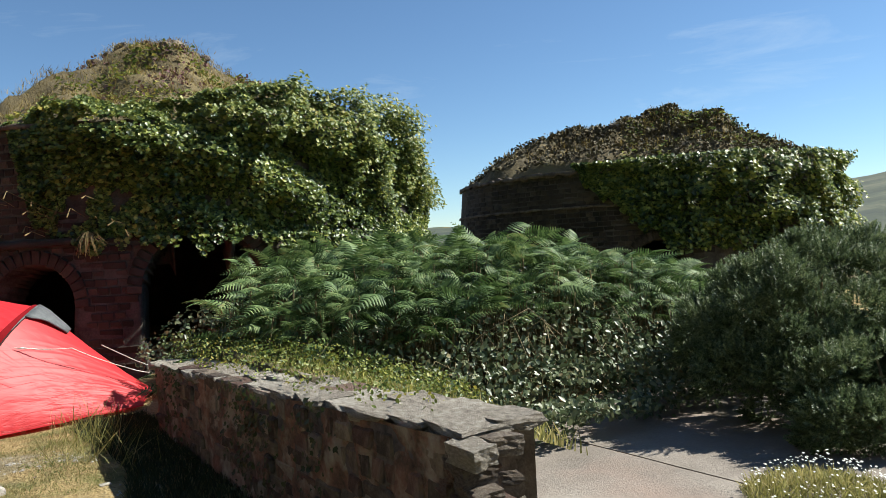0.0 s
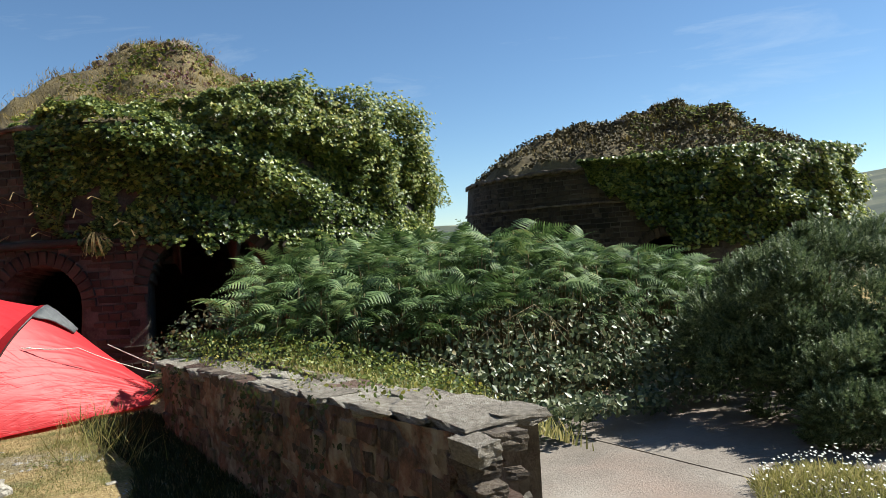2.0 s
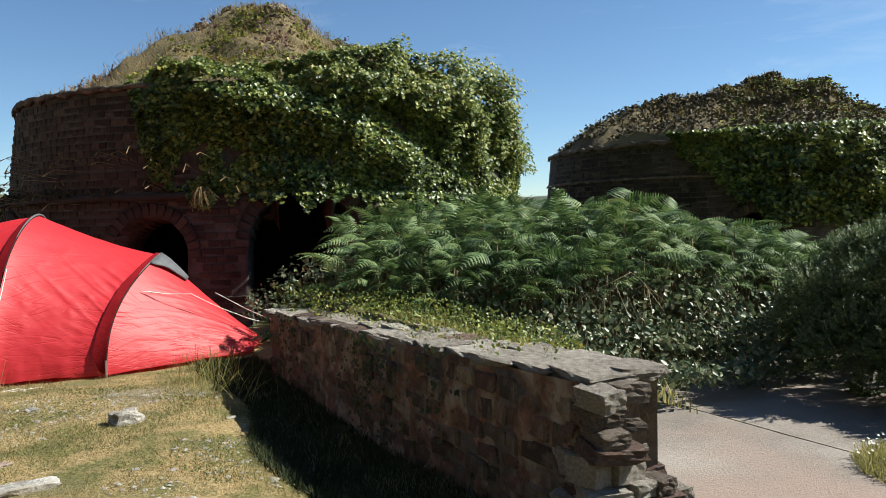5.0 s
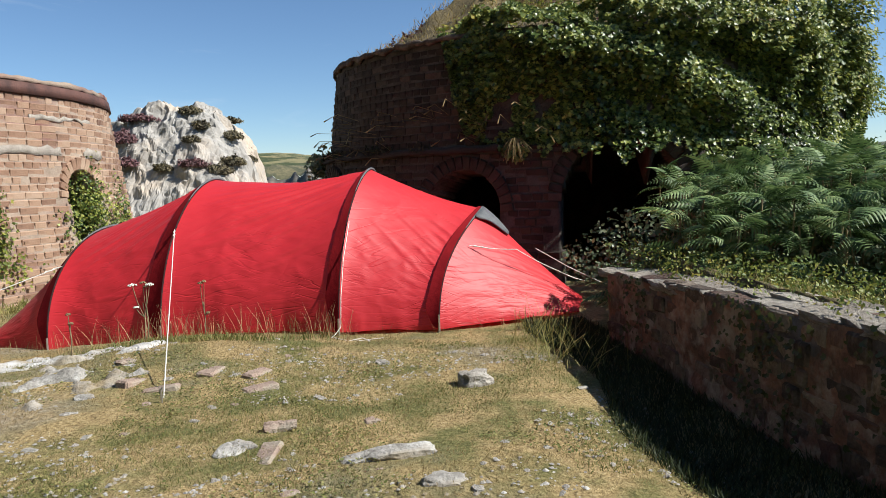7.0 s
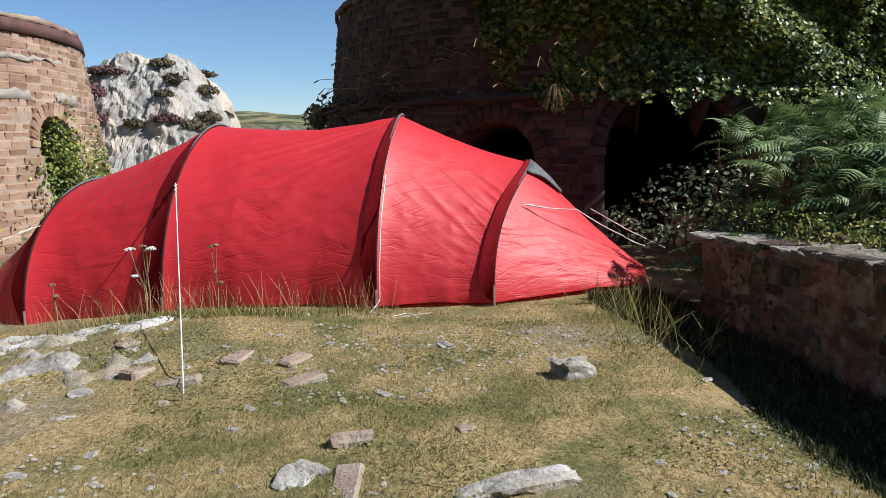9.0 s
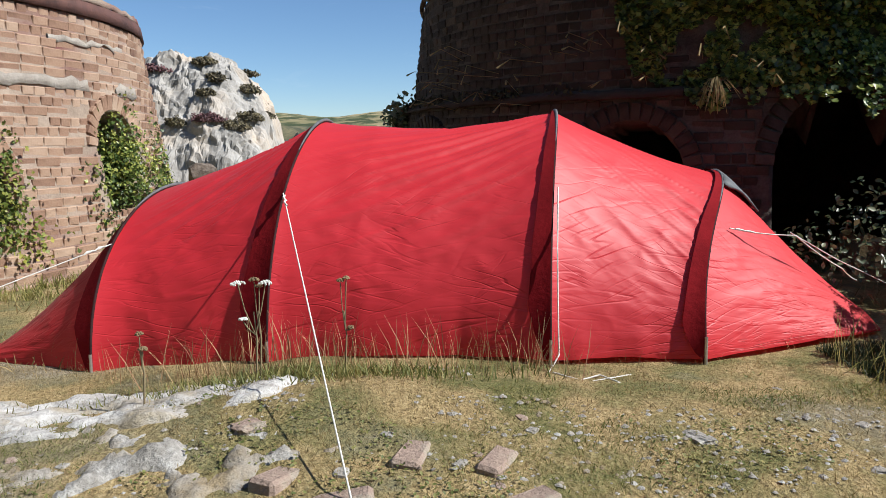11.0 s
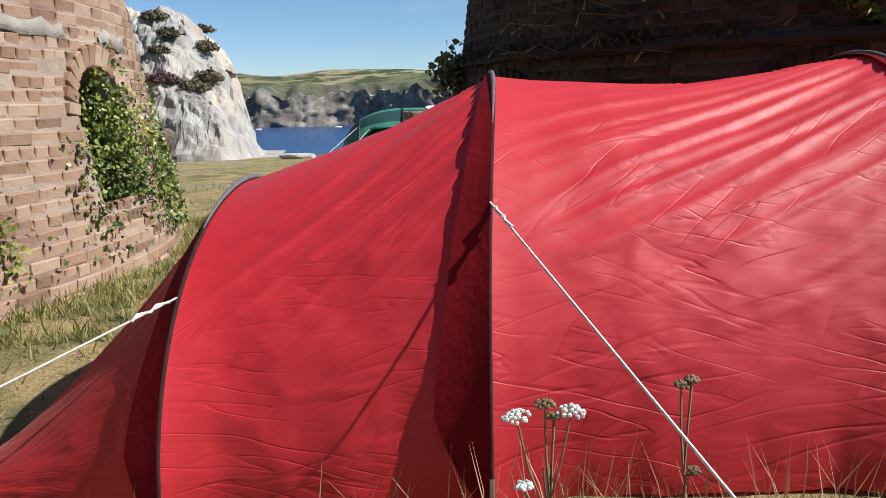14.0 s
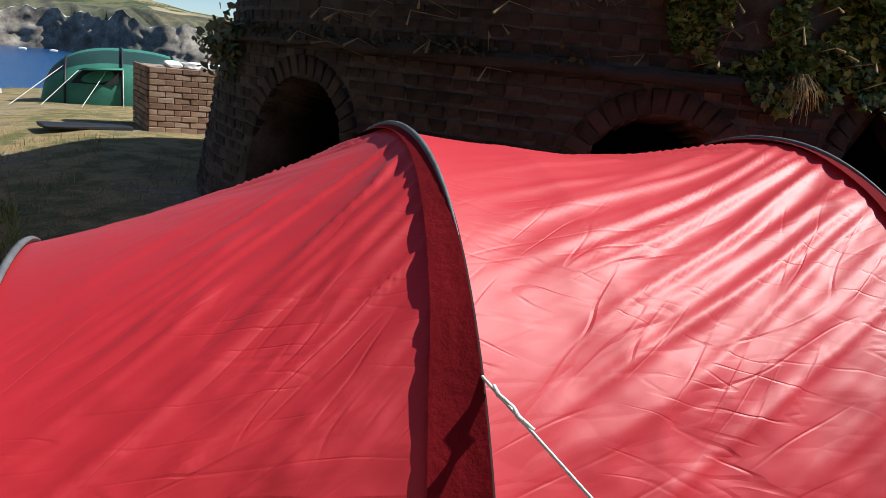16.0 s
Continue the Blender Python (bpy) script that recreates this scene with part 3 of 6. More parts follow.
# ---- white rock outcrop ----
def outcrop():
    """Craggy white quartzite knoll above the bay."""
    xs, ys = np.arange(-17, -4.2, 0.075), np.arange(33, 46, 0.09)

    def z(x, y):
        top = 6.5
        if x > -9.0:
            top = 6.5 - 0.3 * (x + 9.0) - 0.08 * (x + 9.0) ** 3
        if x < -11:
            top -= 0.42 * (-11 - x)
        front = min(1.0, max(0.0, (y - 34.2 + 0.1 * (x + 9)) / 4.6))
        back = min(1.0, max(0.0, (46 - y) / 4))
        h = top * (front ** 0.62) * back
        side = min(1.0, max(0.0, (-5.2 - x) / 0.9))
        c = fbm(x, y, 0, 6, 0.55)
        r = abs(fbm(x, y, 9, 5, 0.9))
        return -1.4 + side * (h + 0.55 * c * min(1, h / 2) - 0.4 * r * min(1, h / 1.5))

    root = thing("rock_outcrop", "craggy white quartzite outcrop with heather tufts", "rock outcrop")
    me = sheet("rock", xs, ys, z, M_QUARTZ)
    for q in me.vertices:
        x, y, h = q.co
        k = min(1.0, max(0.0, (h + 1.2) / 1.0))
        # blocks parted by clefts that dip to the east, each broken again into smaller facets
        dip = Vector((x * 0.75 + h * 0.35, y * 0.35, h * 0.6 - x * 0.25))
        big, small = noise.voronoi(dip)[0], noise.voronoi(dip * 3.1)[0]
        out = 0.34 * min(0.5, big[1] - big[0]) + 0.1 * min(0.3, small[1] - small[0]) - 0.1 * small[0]
        q.co = Vector((x + k * (0.25 * out + 0.16 * fbm(x + 3, y, h, 4, 1.4)), y - k * (out + 0.3 * fbm(x, y * 0.3 + 7, h, 4, 0.7)), h + k * (0.45 * out + 0.1 * fbm(x, y, h + 4, 4, 2.0))))
    part("rock", me, root)
    for o in root.children:
        o.data.polygons.foreach_set("use_smooth", np.zeros(len(o.data.polygons), bool))
    rng = np.random.default_rng(5)
    spots = [(-12.1, 37.6, 0.85, M_HEATHER), (-11.8, 36.7, 0.6, M_HEATHER), (-11.5, 38.4, 0.55, M_HEATHER), (-9.0, 38.6, 0.55, M_DARKBUSH), (-8.3, 37.8, 0.55, M_DARKBUSH), (-8.6, 36.9, 0.4, M_DARKBUSH),
             (-10.7, 40.5, 0.55, M_DARKBUSH), (-12.0, 40.2, 0.5, M_DARKBUSH), (-7.0, 38.2, 0.5, M_DARKBUSH), (-6.8, 36.9, 0.45, M_DARKBUSH), (-8.4, 35.9, 0.5, M_HEATHER), (-7.3, 36.0, 0.55, M_DARKBUSH),
             (-9.8, 36.0, 0.4, M_DARKBUSH), (-7.6, 40.3, 0.5, M_DARKBUSH), (-6.4, 38.8, 0.4, M_DARKBUSH), (-9.5, 40.6, 0.35, M_DARKBUSH)]
    for sx, sy, r, mt in spots:
        n = int(3600 * r)
        d = rng.normal(0, 1, (n, 3))
        d /= np.linalg.norm(d, axis=1)[:, None]
        d[:, 2] = np.abs(d[:, 2])
        p = d * (r * rng.uniform(0.55, 1.05, n) * (1 + 0.3 * np.sin(d[:, 0] * 7) * np.cos(d[:, 1] * 5)))[:, None]
        p = p * np.array([rng.uniform(0.9, 1.7), 1, rng.uniform(0.45, 0.8)]) + np.array([sx, sy, z(sx, sy) - 0.15])
        v, f = scatter([(-0.5, 0, 0), (0.5, 0, 0), (0, 1, 0.2)], [(0, 1, 2)], p, rand_rot(rng, n, 0.5, d), rng.uniform(0.06, 0.14, n))
        thing("heather_bush", "low heather bush growing on the white rock", "bush", "heather on the rock", data=mesh_of("heather_bush", v, f, mt))
    # hollow and broken masonry at the foot
    part("boulder", stone_mesh("boulder", 4, (1.3, 1.0, 1.2), M_STONE), root, "dark square boulder", pose(-8.3, 33.9, -0.2, 10, 5, 20))


outcrop()


# ---- kilns ----
BRICKS = {}


def brick_data(width, mat, seed):
    key = (round(width, 2), mat.name, seed)
    if key not in BRICKS:
        BRICKS[key] = box_mesh("brick", width, 0.05, 0.075, 0.006, mat, seed, 0.0035)
    return BRICKS[key]


def kiln(name, label, cx, cy, r_of, z_top, arches, mat, mat_isl, core_mat, faces, limit, drop=None, seed=1, near=None):
    """A round brick kiln: a hollow drum with arched stoke holes, and bricks laid in courses over th0..th1.
    arches: (th centre, half width in metres, spring z, sill z) in degrees and metres; faces: (th0, th1, z0, z1)."""
    rng = random.Random(seed)
    root = thing(name, label, "kiln", "brick kilns", at=pose(cx, cy, 0))

    def in_arch(th, z, grow=0.0):
        for a, hw, sp, sill in arches:
            u = radians((th - a + 180) % 360 - 180) * r_of(z)
            h = hw + grow
            if abs(u) < h and sill - 0.001 < z < sp:
                return True
            if z >= sp and u * u + (z - sp) ** 2 < h * h:
                return True
        return False

    nth, nz = 720, int((z_top + 0.6) / 0.035)
    zs = np.linspace(-0.6, z_top, nz)
    v = []
    for z in zs:
        for i in range(nth):
            t = 2 * math.pi * i / nth
            v.append((math.cos(t) * (r_of(z) - 0.010), math.sin(t) * (r_of(z) - 0.010), z))
    f = []
    for j in range(nz - 1):
        zc = (zs[j] + zs[j + 1]) / 2
        for i in range(nth):
            if not in_arch((i + 0.5) * 360 / nth, zc):
                i2 = (i + 1) % nth
                f.append((j * nth + i, j * nth + i2, (j + 1) * nth + i2, (j + 1) * nth + i))
    wall = part("wall", mesh_of("wall", v, f, core_mat), root)
    sol = wall.modifiers.new("thick", "SOLIDIFY")
    sol.thickness, sol.offset = 0.5, -1
    wall.data.materials.append(M_SOOT)
    # roof over the chamber
    bm = bmesh.new()
    bmesh.ops.create_cone(bm, cap_ends=True, segments=64, radius1=r_of(z_top) - 0.1, radius2=0.6, depth=0.9)
    part("dome", bm, root, m=pose(0, 0, z_top + 0.38), mat=core_mat)
    # courses of brick
    singles, joined = [], []
    pitch = 0.087
    for th0, th1, z0, z1 in faces:
        k0 = int(math.floor(z0 / pitch))
        for k in range(k0, int(z1 / pitch)):
            z = (k + 0.5) * pitch
            header = rng.random() < 0.5
            a = th0 + rng.uniform(0, 3)
            r = r_of(z)
            while a < th1:
                w = 0.105 if header else (0.225 if rng.random() < 0.85 else 0.16)
                da = math.degrees((w + 0.011) / r)
                mid = a + da / 2
                a += da
                if in_arch(mid, z, 0.13) or (drop and drop(mid, z)) or rng.random() < 0.012:
                    continue
                slope = math.atan((r_of(z - 0.05) - r_of(z + 0.05)) / 0.1)
                out = r - 0.026 + rng.uniform(-0.006, 0.007)
                t = radians(mid)
                m = pose(math.cos(t) * out, math.sin(t) * out, z + rng.uniform(-0.003, 0.003), 0, 0, mid + 90) @ pose(0, 0, 0, math.degrees(-slope) * -1, rng.uniform(-0.6, 0.6), rng.uniform(-0.8, 0.8))
                key = (mid - near) ** 2 if near is not None else rng.random()
                singles.append((key, w, m, rng.randrange(3)))
    singles.sort(key=lambda q: q[0])
    for _, w, m, sd in singles[:limit]:
        part("brick", brick_data(w, mat, sd), root, m=m)
    rest = singles[limit:]
    if rest:
        vs, fs, o = [], [], 0
        for _, w, m, sd in rest:
            d = brick_data(w, mat_isl, sd)
            vs += [tuple(m @ q.co) for q in d.vertices]
            fs += [[i + o for i in p.vertices] for p in d.polygons]
            o += len(d.vertices)
        me = bpy.data.meshes.new("brickwork")
        me.from_pydata(vs, [], fs)
        me.materials.append(mat_isl)
        tagged(part("brickwork", me, root), kind="stuff")
    # arch rings
    vdata = box_mesh("arch_brick", 0.082, 0.07, 0.15, 0.006, mat, 5, 0.003)
    for a, hw, sp, sill in arches:
        if near is None and limit == 0:
            continue
        n = max(5, int(math.pi * (hw + 0.07) / 0.094))
        ring = [(math.cos(math.pi * (i + 0.5) / n) * (hw + 0.07), sp + math.sin(math.pi * (i + 0.5) / n) * (hw + 0.07), math.degrees(math.pi * (i + 0.5) / n) - 90) for i in range(n)]
        for u, z, turn in ring:
            r = r_of(z)
            t = radians(a) + u / r
            if drop and drop(math.degrees(t), z):
                continue
            part("arch_brick", vdata, root, m=pose(math.cos(t) * (r - 0.022), math.sin(t) * (r - 0.022), z, 0, 0, math.degrees(t) + 90) @ pose(0, 0, 0, 8, -turn, 0))
    return root


def r_left(z):
    return 3.95 - 0.12 * z if z > 1.45 else 4.06 - 0.16 * z


LC, RC, PC = (3.07, 11.86), (12.45, 11.3), (-7.47, 11.05)


def ivy_edge(th):
    """The lower hem of the ivy on the mossy kiln, by bearing."""
    t = (th + 128) / 38
    return 2.6 - 1.15 * min(1, max(0, t + 0.06) * 6.0) - 0.28 * min(1, max(0, t - 0.06) * 3.5)


mossy_kiln = kiln("brick_kiln", "round red brick kiln in shade-darkened tones, draped in ivy", *LC, r_left, 2.68,
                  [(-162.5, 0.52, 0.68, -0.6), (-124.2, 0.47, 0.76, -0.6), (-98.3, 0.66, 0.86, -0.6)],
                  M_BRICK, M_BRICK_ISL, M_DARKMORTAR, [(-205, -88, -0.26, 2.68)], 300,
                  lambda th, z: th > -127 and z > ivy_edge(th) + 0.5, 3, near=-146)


def r_pale(z):
    return 4.0 - 0.15 * z


pale_kiln = kiln("brick_kiln", "round sunlit orange firebrick kiln with an iron band", *PC, r_pale, 2.42,
                 [(-40.2, 0.56, 0.72, 0.4), (-10.9, 0.36, 1.04, 0.4), (139, 0.7, 0.85, 0.3), (60, 0.4, 0.8, 0.2)],
                 M_PALE, M_PALE_ISL, M_MORTAR, [(-78, 22, -0.26, 2.42)], 300, None, 4, near=-24)
far_kiln = kiln("brick_kiln", "round brick kiln in shade-darkened tones, ivy on its crown", *RC, lambda z: 3.95 - 0.1 * z, 2.35,
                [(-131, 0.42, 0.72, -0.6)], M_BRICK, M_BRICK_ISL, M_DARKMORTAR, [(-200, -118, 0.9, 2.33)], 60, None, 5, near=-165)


def ring_band(root, name, r, z0, z1, thick, mat, th0, th1, label="", wobble=0.0, seed=0, gaps=0.0):
    v, f = [], []
    n = int((th1 - th0) / 1.5)
    for i in range(n + 1):
        th = th0 + (th1 - th0) * i / n
        t = radians(th)
        e = wobble * fbm(th, seed, 0, 4, 0.35)
        e2 = wobble * fbm(th, seed + 9, 0, 4, 0.5)
        for rr, z in ((r(z0), z0 + e), (r(z0) + thick, z0 + e + 0.004), (r(z1) + thick, z1 + e2), (r(z1), z1 + e2 + 0.004)):
            v.append((math.cos(t) * rr, math.sin(t) * rr, z))
    for i in range(n):
        if gaps and fbm(th0 + (th1 - th0) * i / n, seed + 4, 2, 3, 0.12) < -0.1 + gaps * 0.1:
            continue
        for k in range(4):
            a, b = i * 4 + k, i * 4 + (k + 1) % 4
            f.append((a, b, b + 4, a + 4))
    return part(name, mesh_of(name, v, f, mat), root, label)


ring_band(pale_kiln, "iron_band", r_pale, 2.26, 2.40, 0.035, M_RUST, -180, 180, "rusty purple-brown iron hoop")
ring_band(pale_kiln, "coping", r_pale, 2.405, 2.47, 0.02, M_MORTAR, -180, 180, "crumbling mortar coping", 0.03)
for i, (a, b, z0, z1) in enumerate(((-34, -16, 1.56, 1.66), (-9, -2, 1.53, 1.63), (-50, -41, 2.02, 2.06), (-38, -30, 2.0, 2.05), (-22, -4, 1.98, 2.03))):
    ring_band(pale_kiln, "cement_patch", r_pale, z0, z1, 0.012, M_RENDER, a, b, "", 0.05, 3 + i)
ring_band(mossy_kiln, "ledge", r_left, 1.40, 1.48, 0.05, M_BRICK_ISL, -215, -118, "projecting course", 0.02, 2)
ring_band(mossy_kiln, "coping", r_left, 2.66, 2.72, 0.05, M_STONE, -215, -105, "crumbling stone coping", 0.05, 3)
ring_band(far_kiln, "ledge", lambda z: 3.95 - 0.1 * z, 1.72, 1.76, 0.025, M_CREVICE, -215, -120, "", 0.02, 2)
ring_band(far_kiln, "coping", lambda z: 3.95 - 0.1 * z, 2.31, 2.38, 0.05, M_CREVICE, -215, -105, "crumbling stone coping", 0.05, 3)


def mound(label, c, rim, r, peak, off, seed, mat, power=1.25):
    """Earth and rubble heaped over a kiln's dome."""
    v, f = [], []
    nr, nt = 26, 120
    for j in range(nr + 1):
        for i in range(nt):
            t = 2 * math.pi * i / nt
            q = j / nr
            rad = r * q
            x, y = math.cos(t) * rad + off[0] * (1 - q), math.sin(t) * rad + off[1] * (1 - q)
            h = (1 - q) ** power
            z = rim + (peak - rim) * h + 0.38 * fbm(x + seed * 5, y, 0, 5, 0.8) * (0.35 + min(1, 3 * (1 - q)) * 0.65) * (1 if q > 0.1 else 0.6)
            if j == nr:
                z = rim - 0.05
            v.append((c[0] + x, c[1] + y, z))
    for j in range(nr):
        for i in range(nt):
            i2 = (i + 1) % nt
            f.append((j * nt + i, (j + 1) * nt + i, (j + 1) * nt + i2, j * nt + i2))
    thing("earth_mound", label, "mound", data=mesh_of("earth_mound", v, f, mat, True))
    return np.array(v)


MV = mound("mound of dry grass and heather over the kiln", LC, 2.74, 3.55, 4.64, (0.05, 0.4), 1, M_SOIL, 1.1)
RV = mound("mound of rubble and heather on the far kiln", RC, 2.40, 3.6, 3.75, (0.45, -0.2), 2, M_SOIL, 0.75)

IVY = ([(0, -0.45, 0.0), (-0.42, -0.3, 0.06), (-0.5, 0.08, 0.1), (-0.2, 0.16, 0.03), (0, 0.6, -0.08), (0.2, 0.16, 0.03), (0.5, 0.08, 0.1), (0.42, -0.3, 0.06)],
       [(0, 3, 1), (1, 3, 2), (0, 4, 3), (0, 5, 4), (0, 7, 5), (7, 6, 5)])
OVAL = ([(0, -0.5, 0), (-0.3, -0.15, 0.06), (-0.26, 0.2, 0.06), (0, 0.55, -0.06), (0.26, 0.2, 0.06), (0.3, -0.15, 0.06)], [(0, 3, 1), (1, 3, 2), (0, 5, 3), (5, 4, 3)])
BLADE = ([(-0.045, 0, 0), (0.045, 0, 0), (-0.035, 0.12, 0.5), (0.035, 0.12, 0.5), (0, 0.42, 0.95)], [(0, 1, 3), (0, 3, 2), (2, 3, 4)])
STALK = ([(-0.007, 0, 0), (0.007, 0, 0), (-0.006, 0.1, 0.55), (0.006, 0.1, 0.55), (0, 0.32, 1.0)], BLADE[1])


def leaves(name, label, category, pos, nrm, size, mat, tpl, rng, lean=0.6, kind="stuff"):
    n = len(pos)
    v, f = scatter(tpl[0], tpl[1], pos, rand_rot(rng, n, lean, nrm), size)
    return thing(name, label, category, kind=kind, data=mesh_of(name, v, f, mat))


def kiln_ivy(c, r_of, th0, th1, lo, hi, n, bulge, seed, label, size=(0.05, 0.1), mat=None):
    """A thick curtain of ivy, in overlapping clumps."""
    rng = np.random.default_rng(seed)
    th = rng.uniform(th0, th1, n)
    q = rng.uniform(0, 1, n) ** 0.8
    pos, nrm = np.zeros((n, 3)), np.zeros((n, 3))
    keep = np.ones(n, bool)
    for i in range(n):
        a, b = lo(th[i]), hi(th[i])
        z = a + (b - a) * q[i]
        k = fbm(th[i] * 0.055 * 3, z * 3.0, seed, 4, 0.55)
        ragged = fbm(th[i] * 0.3, 1, seed, 3, 1.0) * 0.22
        if z < a + 0.2 + ragged or (k < -0.68):
            keep[i] = False
        d = bulge(th[i], z) * (0.7 + 1.25 * k) * rng.uniform(0.35, 1.0)
        t = radians(th[i])
        over = max(0.0, z - 2.65)
        r = r_of(min(z, 2.65)) + 0.03 + max(0, d) - over * 0.75
        pos[i] = (c[0] + math.cos(t) * r, c[1] + math.sin(t) * r, z + (0.14 * k if over else 0))
        nrm[i] = (math.cos(t) * 0.85, math.sin(t) * 0.85, 0.6 + over * 0.6 + 0.5 * rng.random())
    nrm /= np.linalg.norm(nrm, axis=1)[:, None]
    pos, nrm = pos[keep], nrm[keep]
    leaves("ivy", label, "ivy", pos, nrm, rng.uniform(*size, len(pos)), mat or M_IVY, IVY, rng, 0.62)


kiln_ivy(LC, r_left, -131, -8, lambda th: ivy_edge(th) - (0.0 if th < -88 else min(1.2, (th + 88) * 0.06)),
         lambda th: 2.8 + 0.38 * min(1, max(0, (th + 128) / 45)) * min(1, max(0.1, (-30 - th) / 40)), 56000,
         lambda th, z: (0.12 + 0.25 * min(1, max(0, (th + 126) / 30)) * (1 if th < -60 else max(0.3, 1 - (th + 60) / 40))) * (0.3 + 0.7 * min(1, max(0, (z - 1.5) / 0.8))), 21, "dense dark green ivy with sunlit yellowing top", (0.032, 0.066))
# yellow-green leaves along the crown, their light tone standing in for sun
kiln_ivy(LC, r_left, -128, -20, lambda th: 2.62 - 1.0 * min(1, max(0, (th + 98) / 35)), lambda th: 2.85 + 0.38 * min(1, max(0, (th + 128) / 45)), 17000,
         lambda th, z: 0.2 + 0.26 * min(1, max(0, (th + 126) / 30)) * (1 if th < -60 else max(0.3, 1 - (th + 60) / 40)), 21, "yellow-green ivy tinted as sunlit along the kiln's crown", (0.03, 0.062), M_YELLOW)
kiln_ivy(RC, lambda z: 3.95 - 0.1 * z, -152, -20, lambda th: 2.2 - 1.5 * min(1, max(0, (th + 152) / 25)),
         lambda th: 2.48 + 0.1 * min(1, max(0, (th + 140) / 45)), 24000, lambda th, z: 0.08 + 0.3 * min(1, max(0, (th + 140) / 40)), 22,
         "dark ivy curtain hanging over the far kiln", (0.05, 0.09))


def mound_growth(verts, c, th_range, n, mats, seed, label, name, category, tpl, size, q_range=(0.0, 0.95), lean=0.8, cut=-0.12):
    rng = np.random.default_rng(seed)
    pts = verts[rng.integers(0, len(verts), n)] + rng.normal(0, 0.07, (n, 3)) * np.array([1, 1, 0.35])
    d = pts - np.array([c[0], c[1], 0])
    th = np.degrees(np.arctan2(d[:, 1], d[:, 0]))
    r = np.hypot(d[:, 0], d[:, 1]) / 3.6
    keep = (th > th_range[0]) & (th < th_range[1]) & (r > q_range[0]) & (r < q_range[1])
    cl = np.array([fbm(p[0], p[1], seed, 3, 1.3) for p in pts])
    keep &= cl > cut
    pts = pts[keep]
    pts[:, 2] += 0.03
    up = np.tile(np.array([[0.0, 0.0, 1.0]]), (len(pts), 1))
    leaves(name, label, category, pts, up, rng.uniform(*size, len(pts)), mats, tpl, rng, lean)


mound_growth(MV, LC, (-180, 180), 30000, M_MOUNDGRASS, 31, "dry straw-coloured grass on the kiln mound", "dry_grass", "grass", BLADE, (0.04, 0.1), (0.0, 0.99), 0.6, -0.6)
mound_growth(MV, LC, (-180, 180), 15000, M_HEATHER, 32, "brown heather on the kiln mound", "heather", "heather", OVAL, (0.03, 0.07), (0.0, 0.95), 0.4, 0.0)
mound_growth(MV, LC, (-140, 60), 26000, M_YELLOW, 33, "yellow-green ivy creeping up the mound", "ivy", "ivy", IVY, (0.03, 0.065), (0.15, 0.97), 0.6)
mound_growth(RV, RC, (-180, 180), 52000, M_DARKBUSH, 34, "dark heather on the far kiln mound", "heather", "heather", OVAL, (0.04, 0.09), (0.0, 0.99), 0.4, -0.55)
mound_growth(RV, RC, (-180, 180), 7000, M_MOUNDGRASS, 35, "dry grass on the far kiln mound", "dry_grass", "grass", BLADE, (0.06, 0.14), (0.1, 0.9))
mound_growth(RV, RC, (-140, 60), 22000, M_IVY, 36, "ivy over the top of the far kiln", "ivy", "ivy", IVY, (0.04, 0.08), (0.0, 0.95), 0.7)


def arch_ivy(c, r_of, th, z, spread, n, seed, label, mat=None):
    """Ivy growing in and out of a stoke hole."""
    rng = np.random.default_rng(seed)
    t = np.radians(th + rng.normal(0, spread[0], n))
    zz = z + rng.normal(0, spread[1], n)
    r = np.array([r_of(q) for q in zz]) + rng.uniform(-0.35, 0.1, n)
    ok = zz > 0.05
    pos = np.stack([c[0] + np.cos(t) * r, c[1] + np.sin(t) * r, zz], 1)[ok]
    nr = np.stack([np.cos(t), np.sin(t), np.full(n, 0.5)], 1)[ok]
    nr /= np.linalg.norm(nr, axis=1)[:, None]
    leaves("ivy", label, "ivy", pos, nr, rng.uniform(0.022, 0.05, len(pos)), mat or M_IVY, IVY, rng, 0.5)


arch_ivy(PC, r_pale, -7.5, 0.85, (2.4, 0.3), 2800, 91, "green ivy filling the kiln's narrow arch")
arch_ivy(PC, r_pale, -32, 0.66, (1.3, 0.26), 1500, 92, "ivy hanging at the edge of the kiln's arch", M_YELLOW)
arch_ivy(PC, r_pale, -37, 0.32, (5.0, 0.12), 2200, 93, "leafy yellow-green weeds along the foot of the pale kiln", M_YELLOW)
arch_ivy(PC, r_pale, 2, 0.5, (3.2, 0.34), 4600, 96, "dense ivy climbing the side of the pale kiln")
arch_ivy(PC, r_pale, -17, 0.45, (2.0, 0.28), 800, 94, "sparse creeper beside the kiln's narrow arch")


M_LUSHMOSS = surface("dark_moss", [(0.2, (0.02, 0.022, 0.012)), (0.5, (0.045, 0.045, 0.022)), (0.85, (0.1, 0.09, 0.045))], 3, 12, 0.9, 0, rand="island", rand_amount=0.5)


